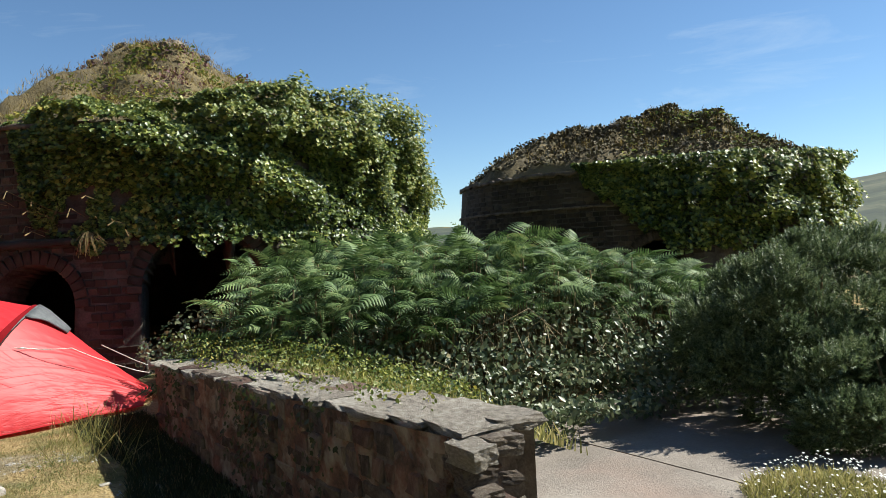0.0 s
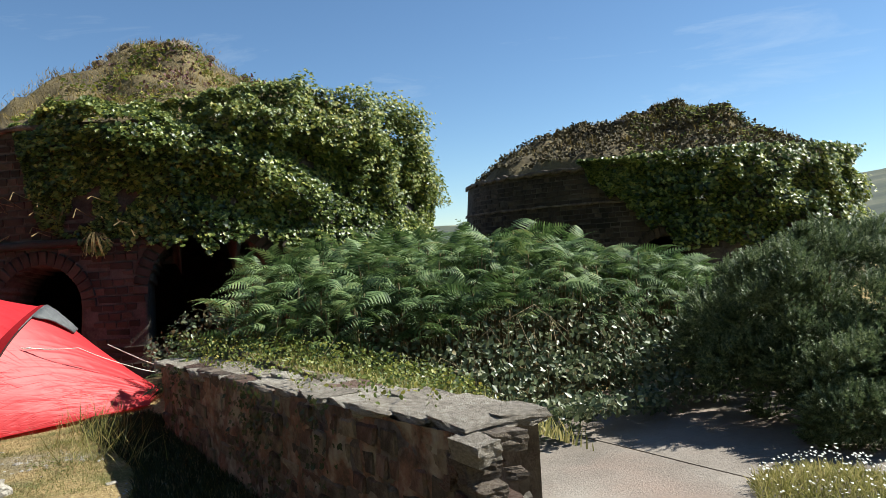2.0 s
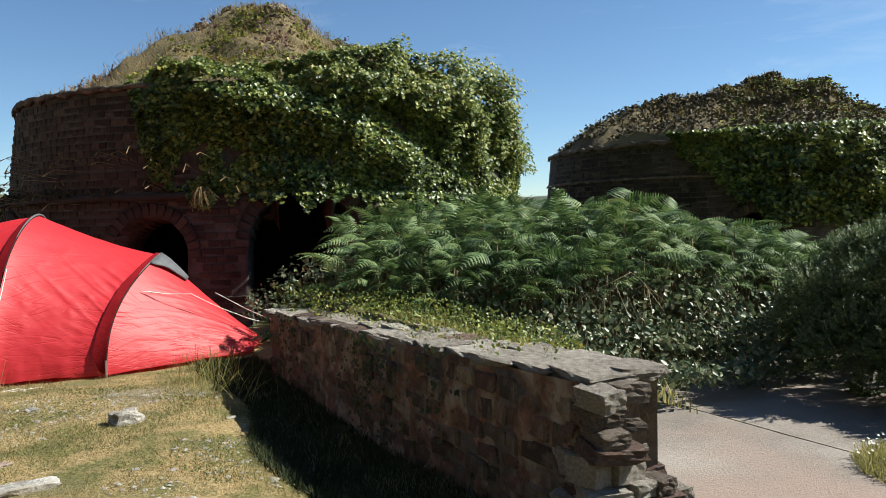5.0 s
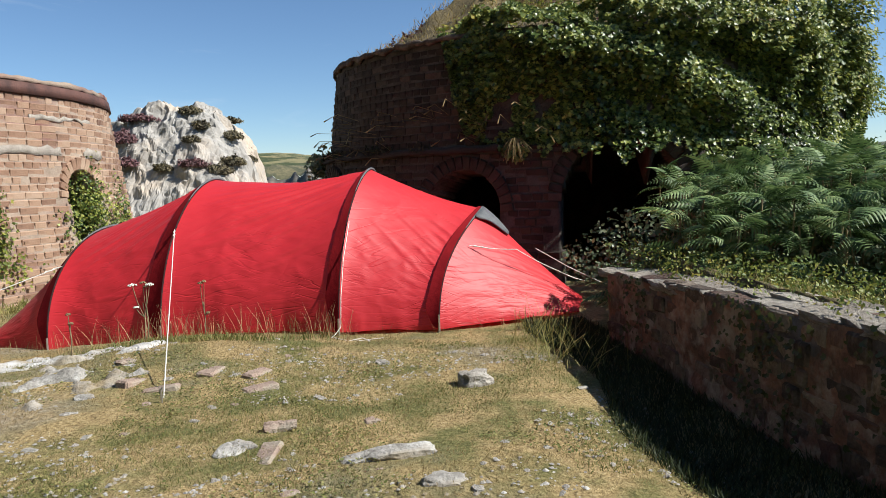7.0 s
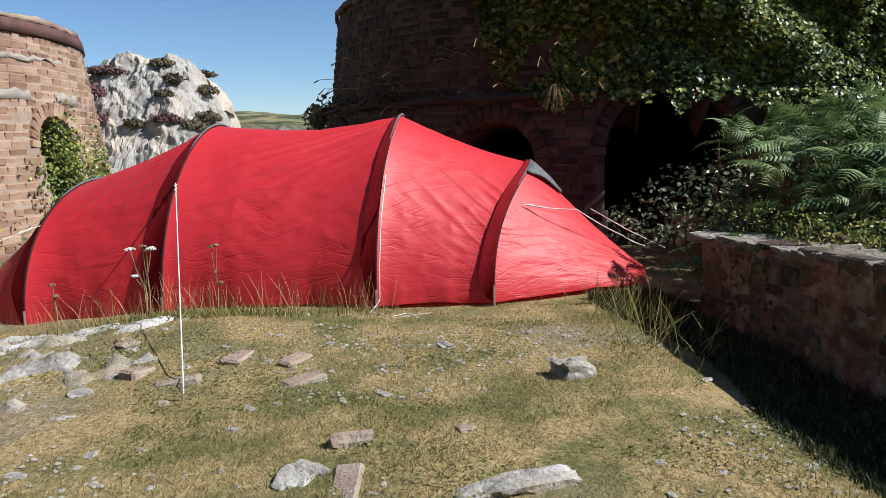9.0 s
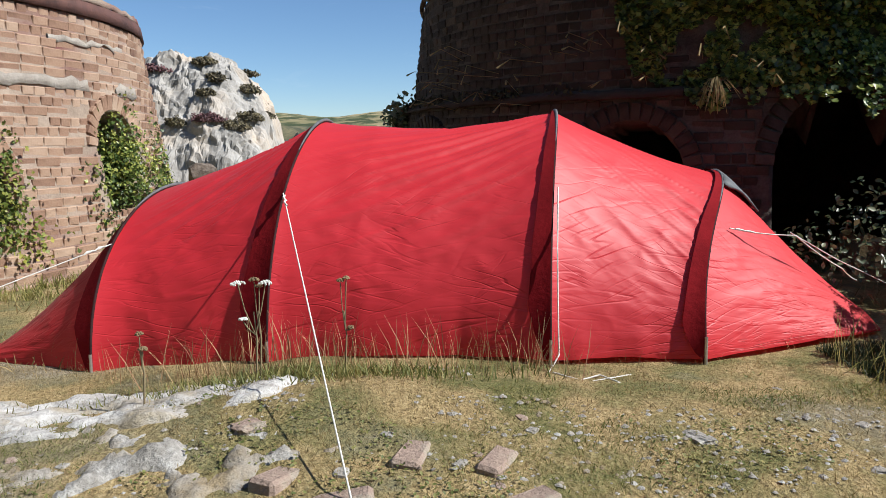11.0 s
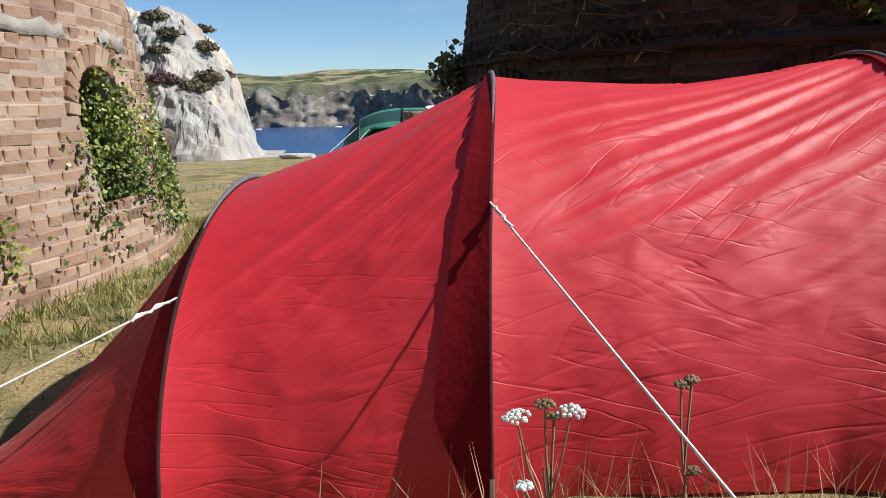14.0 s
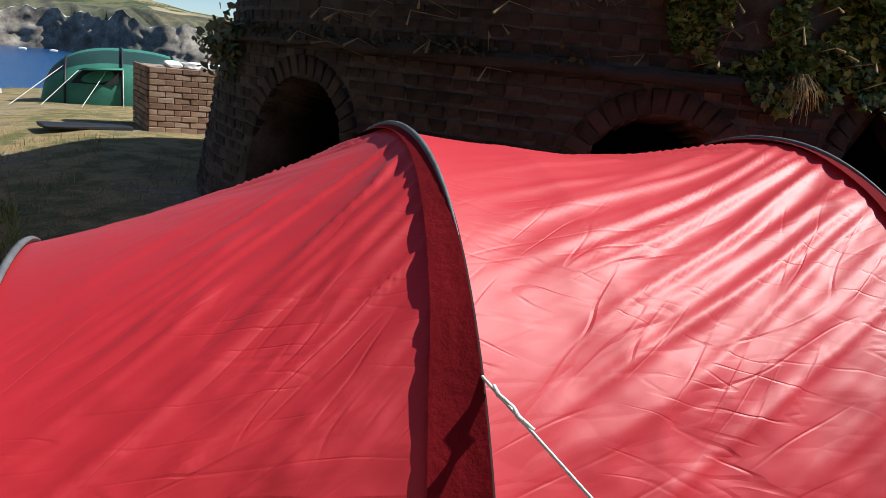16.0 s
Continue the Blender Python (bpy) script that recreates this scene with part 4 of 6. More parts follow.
def ledge_growth():
    """Moss and dry grasses on the kiln's ledge, and seed heads hanging from the ivy."""
    rng = np.random.default_rng(95)
    n = 1500
    th = rng.choice(rng.uniform(-200, -128, 34), n) + rng.normal(0, 1.3, n)
    t = np.radians(th)
    r = 3.81 + rng.normal(0, 0.03, n)
    z = 1.47 + np.abs(rng.normal(0, 0.05, n)) - 0.04
    p = np.stack([LC[0] + np.cos(t) * r, LC[1] + np.sin(t) * r, z], 1)
    nr = np.stack([np.cos(t), np.sin(t), np.full(n, 0.8)], 1)
    leaves("ledge_moss", "dark moss and weeds on the kiln's ledge", "moss", p, nr / np.linalg.norm(nr, axis=1)[:, None], rng.uniform(0.02, 0.055, n), M_LUSHMOSS, OVAL, rng, 0.4)
    n = 500
    th = rng.normal(-181, 2.0, n)
    t = np.radians(th)
    r = 3.86 + rng.normal(0.08, 0.09, n)
    z = 1.36 + rng.normal(0, 0.11, n)
    p = np.stack([LC[0] + np.cos(t) * r, LC[1] + np.sin(t) * r, z], 1)
    leaves("ledge_shrub", "small dark shrub rooted in the kiln's ledge", "shrub", p, np.tile(np.array([[-0.5, 0, 0.8]]), (n, 1)), rng.uniform(0.04, 0.09, n), M_BRAMBLE, OVAL, rng, 0.4)
    sets = []
    for _ in range(46):
        a = radians(rng.uniform(-160, -108))
        r0 = 3.8
        z0 = rng.uniform(1.35, 1.9)
        b = a + rng.normal(0, 0.03)
        r1 = r0 + rng.uniform(0.2, 0.42)
        c0 = np.array([LC[0] + math.cos(a) * r0, LC[1] + math.sin(a) * r0, z0])
        c1 = np.array([LC[0] + math.cos(b) * r1, LC[1] + math.sin(b) * r1, z0 + rng.uniform(0.0, 0.12)])
        c2 = c1 + np.array([math.cos(b) * 0.06 + rng.normal(0, 0.05), math.sin(b) * 0.06, -rng.uniform(0.02, 0.1)])
        sets.append(tube([tuple(c0), tuple(c1), tuple(c2)], [0.002, 0.003, 0.009], 4))
    thing("grass_stems", "pale dry grass seed heads on the dark kiln wall", "grass", kind="stuff", data=mesh_of("grass_stems", *join_sets(sets), M_DRYGRASS))


ledge_growth()


def hanging_tuft(th, z0, n, seed):
    """A dead tuft of grass that droops from the ivy's hem."""
    rng = np.random.default_rng(seed)
    t = radians(th)
    out = np.array([math.cos(t), math.sin(t), 0.0])
    foot = np.array([LC[0], LC[1], z0]) + out * 3.9
    sets = []
    for _ in range(n):
        side = rng.normal(0, 0.045, 3) * np.array([1, 1, 0.3])
        ln = rng.uniform(0.06, 0.24)
        a, b, c = foot, foot + out * 0.14 + side * 0.6 + np.array([0, 0, 0.02]), foot + out * 0.18 + side * 1.5 - np.array([0, 0, ln])
        sets.append(tube([tuple(a), tuple(b), tuple((b + c) / 2 + out * 0.03), tuple(c)], [0.003, 0.003, 0.002, 0.002], 4))
    thing("hanging_grass", "dead straw-coloured grass tuft drooping from the ivy", "grass", kind="stuff", data=mesh_of("hanging_grass", *join_sets(sets), M_DRYGRASS))


hanging_tuft(-114.5, 1.5, 46, 98)


# ---- low rubble wall ----
WALL_A, WALL_B = Vector((1.80, 1.95, 0)), Vector((1.50, 5.45, 0))


def wall_top(t):
    return 0.60 - 0.13 * t


# green with the wall's shade put into it, for grass and wall ivy
M_SHADELUSH = surface("lush_grass", [(0.15, (0.014, 0.024, 0.008)), (0.5, (0.032, 0.046, 0.014)), (0.85, (0.065, 0.072, 0.026))], 1.5, 6, 0.6, 0, rand="island", rand_amount=0.5, translucent=0.25)
M_TALLGRASS = surface("yellow_green_grass", [(0.15, (0.13, 0.14, 0.04)), (0.5, (0.3, 0.28, 0.09)), (0.85, (0.48, 0.41, 0.18))], 1.2, 6, 0.65, 0, rand="island", rand_amount=0.6, translucent=0.42)
M_REDSTEM = surface("reddish_straw", [(0.2, (0.28, 0.15, 0.08)), (0.5, (0.42, 0.26, 0.14)), (0.8, (0.55, 0.4, 0.22))], 3, 20, 0.75, 0, rand="island", rand_amount=0.5, translucent=0.25)
M_COPING = surface("lichened_coping", [(0.2, (0.17, 0.145, 0.12)), (0.5, (0.35, 0.305, 0.255)), (0.8, (0.53, 0.49, 0.43))], 8, 55, 0.95, 1.0, 40, rand="object", rand_amount=0.3)


M_PARGING = surface("crumbling_parging", [(0.22, (0.03, 0.022, 0.017)), (0.4, (0.1, 0.06, 0.044)), (0.56, (0.2, 0.105, 0.075)), (0.78, (0.32, 0.25, 0.2))], 6.5, 45, 0.95, 1.0, 40, stain=(0.29, 0.255, 0.22), stain_scale=7.0)


def rubble_wall():
    rng = random.Random(8)
    root = thing("rubble_wall", "low broken wall of brick and rubble stone", "wall")
    ax = (WALL_B - WALL_A)
    length = ax.length
    u = ax.normalized()
    w = Vector((u.y, -u.x, 0))
    ang = math.degrees(math.atan2(u.y, u.x))
    # core between the faces
    v, f = [], []
    n = 40
    for i in range(n + 1):
        t = i / n
        p = WALL_A + ax * t
        for s, z in ((0.0, -0.4), (0.0, wall_top(t) - 0.035), (0.33, wall_top(t) - 0.035), (0.33, -0.4)):
            q = p + w * s
            v.append((q.x, q.y, z))
    for i in range(n):
        for k in range(4):
            a, b = i * 4 + k, i * 4 + (k + 1) % 4
            f.append((a, b, b + 4, a + 4))
    f += [(0, 1, 2, 3), (n * 4 + 3, n * 4 + 2, n * 4 + 1, n * 4)]
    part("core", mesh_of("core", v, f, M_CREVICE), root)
    # weathered parging on the walk's side, with the stones showing through it
    v, f = [], []
    nx, nz = 190, 46
    for i in range(nx + 1):
        t = i / nx
        for k in range(nz + 1):
            z = -0.35 + (wall_top(t) + 0.33) * k / nz
            x = t * length
            out = 0.005 + 0.017 * fbm(x, z, 3, 5, 5.0) + 0.02 * fbm(x * 1.6, z * 0.7, 9, 3, 1.6)
            q = WALL_A + ax * t - w * out
            v.append((q.x, q.y, z))
    for i in range(nx):
        for k in range(nz):
            a = i * (nz + 1) + k
            f.append((a, a + nz + 1, a + nz + 2, a + 1))
    part("parging", mesh_of("parging", v, f, M_PARGING), root, "crumbling reddish mortar with grey lichen")
    kinds = []
    for i in range(6):
        kinds.append((box_mesh("stone", 0.2, 0.09, 0.11, 0.012, M_STONE, i, 0.012), box_mesh("brick", 0.2, 0.09, 0.085, 0.012, M_REDSTONE, i + 20, 0.012)))
    z = -0.2
    while z < 0.6:
        h = rng.uniform(0.055, 0.11)
        x = rng.uniform(-0.05, 0.05)
        while x < length:
            ln = rng.uniform(0.07, 0.22)
            t = (x + ln / 2) / length
            if t < 1 and z + h < wall_top(t) + 0.02:
                p = WALL_A + u * (x + ln / 2) + w * (0.04 + rng.uniform(-0.012, 0.008))
                st = kinds[rng.randrange(6)][0 if rng.random() < 0.6 else 1]
                part(st.name.split(".")[0], st, root, m=pose(p.x, p.y, z + h / 2, rng.uniform(-3, 3), rng.uniform(-3, 3), ang + rng.uniform(-3, 3)) @ Matrix.Diagonal((ln / 0.21, 1, h / 0.105, 1)))
            x += ln + 0.012
        z += h + 0.01
    # broken coping stones
    x = 0.0
    flat = [rough_block("coping_stone", i, M_COPING if i != 3 else M_REDSTONE, 0.13) for i in range(7)]
    while x < length:
        ln = rng.uniform(0.14, 0.32)
        for s in (0.115, 0.27):
            p = WALL_A + u * (x + ln / 2) + w * (s + rng.uniform(-0.03, 0.03))
            t = (x + ln / 2) / length
            part("coping_stone", flat[rng.randrange(7)], root, m=pose(p.x, p.y, wall_top(t) - 0.027 + rng.uniform(-0.01, 0.01), rng.uniform(-3, 3), rng.uniform(-3, 3), ang + rng.uniform(-6, 6)) @ Matrix.Diagonal((ln * 1.06, 0.21, 0.05, 1)))
        x += ln * 0.95
    # stepped broken end
    lumps = [rough_block("stone", i + 60, [M_COPING, M_REDSTONE, M_STONE, M_REDSTONE][i % 4], 0.13) for i in range(8)]
    z = -0.2
    while z < 0.55:
        h = rng.uniform(0.05, 0.1)
        reach = 1.94 if z > 0.3 else (2.02 if z > 0.2 else (2.14 if z > 0.06 else 2.24))
        for y in (1.93, 2.05):
            x = 1.755 + rng.uniform(-0.02, 0.05)
            while x < reach - (0.06 if y < 2.0 else 0):
                ln = rng.uniform(0.07, 0.2)
                part("stone", lumps[rng.randrange(8)], root, m=pose(x + ln / 2, y + rng.uniform(-0.03, 0.03), z + h / 2, rng.uniform(-6, 6), rng.uniform(-6, 6), rng.uniform(-12, 12)) @ Matrix.Diagonal((ln, 0.15, h, 1)))
                x += ln + 0.006
        z += h


rubble_wall()


def slab():
    root = thing("concrete_slab", "weathered concrete slabs with an open joint", "slab", kind="structure")
    for name, x0, x1, y0, y1, z in (("panel", 2.05, 3.705, 0.4, 4.8, -0.10), ("panel", 3.735, 9.0, 0.4, 4.8, -0.105)):
        bm = bmesh.new()
        bmesh.ops.create_grid(bm, x_segments=60, y_segments=24, size=0.5)
        for q in bm.verts:
            x, y = x0 + (q.co.x + 0.5) * (x1 - x0), y0 + (q.co.y + 0.5) * (y1 - y0)
            q.co = Vector((x - 0.06 * (y - 3.65), y, z + 0.006 * fbm(x, y, 0, 4, 1.5)))
        geo = bmesh.ops.extrude_face_region(bm, geom=list(bm.faces))
        for q in geo["geom"]:
            if isinstance(q, bmesh.types.BMVert):
                q.co.z -= 0.15
        bmesh.ops.recalc_face_normals(bm, faces=bm.faces)
        part(name, bm, root, mat=M_SLAB)


slab()


def wall_creeper():
    """Ivy trailing down the shaded face of the low wall."""
    rng = np.random.default_rng(97)
    for t0, w0, n in ((0.5, 0.05, 260), (0.86, 0.04, 120), (0.28, 0.03, 60)):
        t = t0 + rng.normal(0, w0, n)
        z = wall_top(t0) - np.abs(rng.normal(0, 0.3, n))
        ok = z > -0.1
        p = np.stack([WALL_A.x + (WALL_B.x - WALL_A.x) * t - 0.025 - rng.uniform(0, 0.03, n), WALL_A.y + (WALL_B.y - WALL_A.y) * t, z], 1)[ok]
        leaves("wall_creeper", "dark ivy trailing down the rubble wall", "ivy", p, np.tile(np.array([[-0.95, -0.2, 0.25]]), (len(p), 1)), rng.uniform(0.018, 0.036, len(p)), M_SHADELUSH, IVY, rng, 0.7)


wall_creeper()


# ---- red tunnel tent ----
TC, TU, TV = Vector((-0.14, 7.18, 0)), Vector((0.986, -0.165, 0)), Vector((0.165, 0.986, 0))
# s at the foot, s at the crown, half width, height, how steep the arch rises (low: upright walls)
POLES = [(-2.36, -2.35, 1.10, 0.89, 0.9), (-1.43, -1.36, 1.13, 1.19, 1.1), (-0.04, 0.05, 1.18, 1.20, 1.15), (0.70, 1.02, 1.10, 0.83, 1.3)]
TIP_W, TIP_E = (-3.16, -3.12, 0.9, 0.03, 0.9), (1.80, 1.88, 0.5, 0.03, 1.28)


def tent_base(s):
    """The turf under the tent falls away to the west."""
    return -0.13 * min(1, max(0, (-1.0 - s) / 1.35))


def tent_point(sec, phi, lift=0.0):
    s0, s1, w, h, steep = sec
    k = math.sin(phi)
    s = s0 + (s1 - s0) * max(0.0, k) ** 3.5
    lat = -(w + lift) * math.cos(phi)
    z = (h + lift) * (max(0.0, k) ** steep)
    return TC + TU * s + TV * lat + Vector((0, 0, z + 0.03 + tent_base(s)))


def tent_section(q):
    """The cross-section at q, 0 to 5 along tip, four poles, tip."""
    secs = [TIP_W, *POLES, TIP_E]
    i = min(4, int(q))
    t = q - i
    a, b = secs[i], secs[i + 1]
    m = [a[k] + (b[k] - a[k]) * t for k in range(5)]
    if i in (1, 2, 3):
        sag = (0.0, 0.035, 0.085, 0.03)[i] * 4 * t * (1 - t)
        m[3] -= sag
        m[2] -= 0.05 * (1 - (2 * t - 1) ** 4)
    else:
        e = t if i == 4 else 1 - t
        m[3] = (a if i == 4 else b)[3] * (1 - e) ** 1.12 + 0.03 * e
    return m


def tent():
    root = thing("tunnel_tent", "red nylon tunnel tent with four dark pole sleeves", "tent")
    secs = ["end_panel", "side_panel", "main_panel", "side_panel", "end_panel"]
    nq, npn = 90, 260
    for i in range(5):
        v, f, uv = [], [], []
        for a in range(nq + 1):
            t = a / nq
            sec = tent_section(i + t * 0.9999)
            for b in range(npn + 1):
                phi = math.pi * b / npn
                p = tent_point(sec, phi)
                arc = phi * 1.15
                along = sec[0]
                # pulled folds that fan out from the crown of the east pole, and crumples lower down
                mid = min(1.0, 5 * t, 5 * (1 - t))
                side = phi if phi < math.pi / 2 else math.pi - phi
                c = side + (0.62 if i != 3 else -0.45) * (1 - t)
                env = math.exp(-((c - (1.36 if i != 3 else 0.8)) / 0.5) ** 2)
                ridge = min(0.5, abs(fbm(c * 6.0, t * 0.55, i * 5.0, 2, 1.7)))
                groove = math.exp(-(ridge / 0.09) ** 2)
                fold = ((0.0, 0.024, 0.044, 0.006, 0.014)[i] * (0.4 - ridge) + 0.009 * (groove - 0.5)) * env * min(1.0, 5 * t, 9 * (1 - t)) * (0.3 + 0.7 * t)
                low = 1 / (1 + math.exp((side - 0.95) * 6))
                crumple = 0.014 * (0.3 - abs(fbm(along * 2.4 + arc * 1.4, arc * 3.6 - along * 1.2, i * 3.0, 3, 1.0))) * (0.25 + 0.75 * low) * mid
                crumple += 0.01 * mid * fbm(along * 0.8, arc * 0.9, i * 7.0, 2, 1.0)
                nrm = (TV * -math.cos(phi) + Vector((0, 0, math.sin(phi)))).normalized()
                hem = (1 - math.sin(phi)) ** 3
                p = p + nrm * ((fold + crumple) * (1 - hem) + hem * 0.02 * fbm(along, i, 4, 3, 3.0))
                if b in (0, npn):
                    p.z = tent_base(along) + 0.02 + 0.015 * fbm(along, b, 8, 3, 2.5)
                v.append(tuple(p))
                uv.append((along, arc))
        w = npn + 1
        for a in range(nq):
            for b in range(npn):
                f.append((a * w + b, (a + 1) * w + b, (a + 1) * w + b + 1, a * w + b + 1))
        me = mesh_of(secs[i], v, f, M_TENT, True)
        lay = me.uv_layers.new(name="UVMap")
        idx = np.zeros(len(me.loops), int)
        me.loops.foreach_get("vertex_index", idx)
        lay.data.foreach_set("uv", np.array(uv)[idx].ravel())
        part(secs[i], me, root)
    for k, sec in enumerate(POLES):
        pts = [tent_point(sec, math.pi * b / 60, 0.008) for b in range(61)]
        pts[0].z = pts[-1].z = tent_base(sec[0]) - 0.02
        sl = part("pole_sleeve", mesh_of("pole_sleeve", *tube(pts, 0.008, 8), M_SLEEVE, True), root)
        top = [tent_point(sec, math.pi * (20 + 20 * b / 24) / 60, 0.014) for b in range(25)]
        rr = [0.003 + 0.007 * math.sin(math.pi * b / 24) for b in range(25)]
        part("grey_sleeve_top", mesh_of("grey_sleeve_top", *tube(top, rr, 8), M_GREY, True), sl, "grey webbing over the crown")
        foot = tent_point(sec, 0)
        part("pole_foot", mesh_of("pole_foot", *tube([foot + Vector((0, -0.01, 0.1)), foot + Vector((0, -0.015, -0.05))], 0.008, 8), M_METAL), root, "bare metal pole tip")
    # dark red bands stand in for shade beside each pole, wider towards the hem
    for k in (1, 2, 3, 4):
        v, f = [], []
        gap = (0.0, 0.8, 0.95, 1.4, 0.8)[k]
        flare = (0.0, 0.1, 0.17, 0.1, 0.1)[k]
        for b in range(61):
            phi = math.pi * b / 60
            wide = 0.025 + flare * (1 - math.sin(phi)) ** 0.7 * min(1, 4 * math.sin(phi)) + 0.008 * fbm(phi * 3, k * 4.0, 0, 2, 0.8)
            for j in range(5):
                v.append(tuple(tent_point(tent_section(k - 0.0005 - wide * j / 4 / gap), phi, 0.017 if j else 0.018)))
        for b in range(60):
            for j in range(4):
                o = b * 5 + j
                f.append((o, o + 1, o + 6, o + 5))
        part("sleeve_flap", mesh_of("sleeve_flap", v, f, M_POLESHADE, True), root, "dark red band standing in for shade beside the pole")
    # mesh vent hood that lies on the end panel just below the east pole's crown
    v, f = [], []
    for j in range(7):
        for b in range(13):
            half = 6.5 * (1 - 0.55 * j / 6)
            phi = math.pi * (30 + half * (b - 6) / 6) / 60
            v.append(tuple(tent_point(tent_section(4 + 0.26 * j / 6), phi, 0.014 + 0.02 * math.sin(math.pi * j / 6) + 0.012 * fbm(b, j, 3, 2, 0.6))))
    for j in range(6):
        for b in range(12):
            o = j * 13 + b
            f.append((o, o + 1, o + 14, o + 13))
    vent = part("vent_hood", mesh_of("vent_hood", v, f, M_GREY, True), root, "grey mesh vent hood")
    vent.modifiers.new("thick", "SOLIDIFY").thickness = 0.012


# deep red for the fabric in shade beside the poles
M_POLESHADE = surface("maroon_cloth", [(0.3, (0.15, 0.005, 0.008)), (0.7, (0.22, 0.008, 0.012))], 4, 40, 0.9, 0.2, 30, spec=0.08)
tent()


def pole_at(k, z):
    """The point on the near side of a pole at that height."""
    phi = min((math.pi * b / 400 for b in range(201)), key=lambda q: abs(tent_point(POLES[k], q).z - z))
    return tent_point(POLES[k], phi, 0.015)


def guy_line(label, pts, slack=0.0, knot=True):
    a = []
    for i in range(len(pts) - 1):
        p, q = Vector(pts[i]), Vector(pts[i + 1])
        for k in range(8):
            t = k / 8
            a.append(p.lerp(q, t) - Vector((0, 0, slack * 4 * t * (1 - t))))
    a.append(Vector(pts[-1]))
    root = thing("guy_line", label, "cord", "tent guy lines")
    part("cord", mesh_of("cord", *tube(a, 0.0034, 6), M_CORD, True), root)
    if knot:
        p, d = a[0], (a[2] - a[0]).normalized()
        loop = [p + d * (0.03 + 0.03 * k) + Vector((0.006 * (-1) ** k, 0, 0.006 * (k % 2))) for k in range(5)]
        part("knot", mesh_of("knot", *tube(loop, 0.005, 6), M_CORD, True), root)


guy_line("taut white cord from the pole to a ground peg", [tuple(pole_at(1, 0.79)), (-1.237, 4.53, -0.02)])
guy_line("white cord hanging slack down the pole", [tuple(pole_at(2, z) + Vector((0.02, -0.025 - 0.02 * k, 0))) for k, z in enumerate((0.82, 0.55, 0.28, 0.08))] + [(-0.42, 5.86, 0.02)], 0.004, False)
guy_line("white cord running over the tent end", [(0.66, 6.38, 0.60), (1.05, 6.42, 0.55), (1.45, 6.6, 0.33), (1.75, 6.9, 0.2)], 0.01)
guy_line("white cord from the vent to the wall", [(1.32, 6.93, 0.5), (1.58, 6.85, 0.34), (1.85, 6.75, 0.2)], 0.0, False)
guy_line("white cord stretched out to the west", [tuple(pole_at(0, 0.52)), (-4.1, 5.95, -0.03)])
guy_line("loose white cord coiled on the turf", [(-0.4, 5.86, 0.02), (-0.3, 5.76, 0.012), (-0.2, 5.8, 0.02), (-0.14, 5.7, 0.015), (-0.22, 5.66, 0.01), (-0.25, 5.74, 0.012), (-0.05, 5.82, 0.01)], 0.0, False)


def peg(x, y, label):
    thing("tent_peg", label, "tent peg", data=mesh_of("tent_peg", *tube([(x, y - 0.02, 0.08), (x, y - 0.01, 0.05), (x, y, -0.05)], 0.006, 6), M_METAL))


peg(-1.237, 4.52, "thin metal tent peg in the turf")
peg(-4.1, 5.94, "thin metal tent peg in the turf")


def dark_bag(x, y):
    """A slumped black holdall behind the tent."""
    root = thing("holdall_bag", "slumped black fabric holdall lying behind the tent", "bag", at=pose(x, y, ground_z(x, y), 0, 0, 25))
    me = stone_mesh("body", 14, (0.42, 0.3, 0.24), M_BLACK, 0.22, 3)
    me.polygons.foreach_set("use_smooth", np.ones(len(me.polygons), bool))
    part("body", me, root, m=pose(0, 0, 0.1))
    part("strap", mesh_of("strap", *tube([(-0.13, -0.1, 0.16), (-0.08, -0.05, 0.24), (0.08, -0.04, 0.24), (0.14, -0.1, 0.16)], 0.01, 6), M_BLACK, True), root)


dark_bag(-2.86, 9.7)


# ---- brick ruin and green tent towards the bay ----
def brick_pier():
    rng = random.Random(12)
    root = thing("brick_ruin", "short ruined brick wall stump in the sun", "brick wall")
    x0, x1, y0, y1, h = -0.66, 2.3, 17.0, 18.3, 0.93
    g = ground_z(0, 17.2)
    part("core", box_mesh("core", x1 - x0 - 0.04, y1 - y0 - 0.04, h + 0.2, 0, M_MORTAR), root, m=pose((x0 + x1) / 2, (y0 + y1) / 2, g + h / 2 - 0.1))
    z, k = 0.0, 0
    while z < h:
        x = x0 + (0.0 if k % 2 else -0.0)
        first = 0.11 if k % 2 else 0.22
        while x < x1 - 0.05:
            w = first if x == x0 else 0.22
            part("brick", brick_data(w, M_PALE, rng.randrange(3)), root, m=pose(x + w / 2, y0 - 0.005 + rng.uniform(-0.005, 0.005), g + z + 0.04, rng.uniform(-1, 1), rng.uniform(-1, 1), 0))
            x += w + 0.011
        y = y0 + 0.03
        while y < y1:
            part("brick", brick_data(0.22, M_PALE, rng.randrange(3)), root, m=pose(x0 + 0.005, y + 0.11, g + z + 0.04, 0, rng.uniform(-1, 1), 90))
            y += 0.231
        z += 0.086
        k += 1
    for i in range(7):
        thing("white_sheet" if i < 3 else "loose_stone", "crumpled white sheeting on the ruined wall" if i < 3 else "pale loose stone on the ruined wall", "sheet" if i < 3 else "stone",
              data=stone_mesh("lump", i, (rng.uniform(0.3, 0.5), 0.3, 0.14), M_WHITESHEET if i < 3 else M_PALESTONE, 0.4), at=pose(x0 + 0.4 + i * 0.28, y0 + 0.4, g + h + 0.05))


brick_pier()


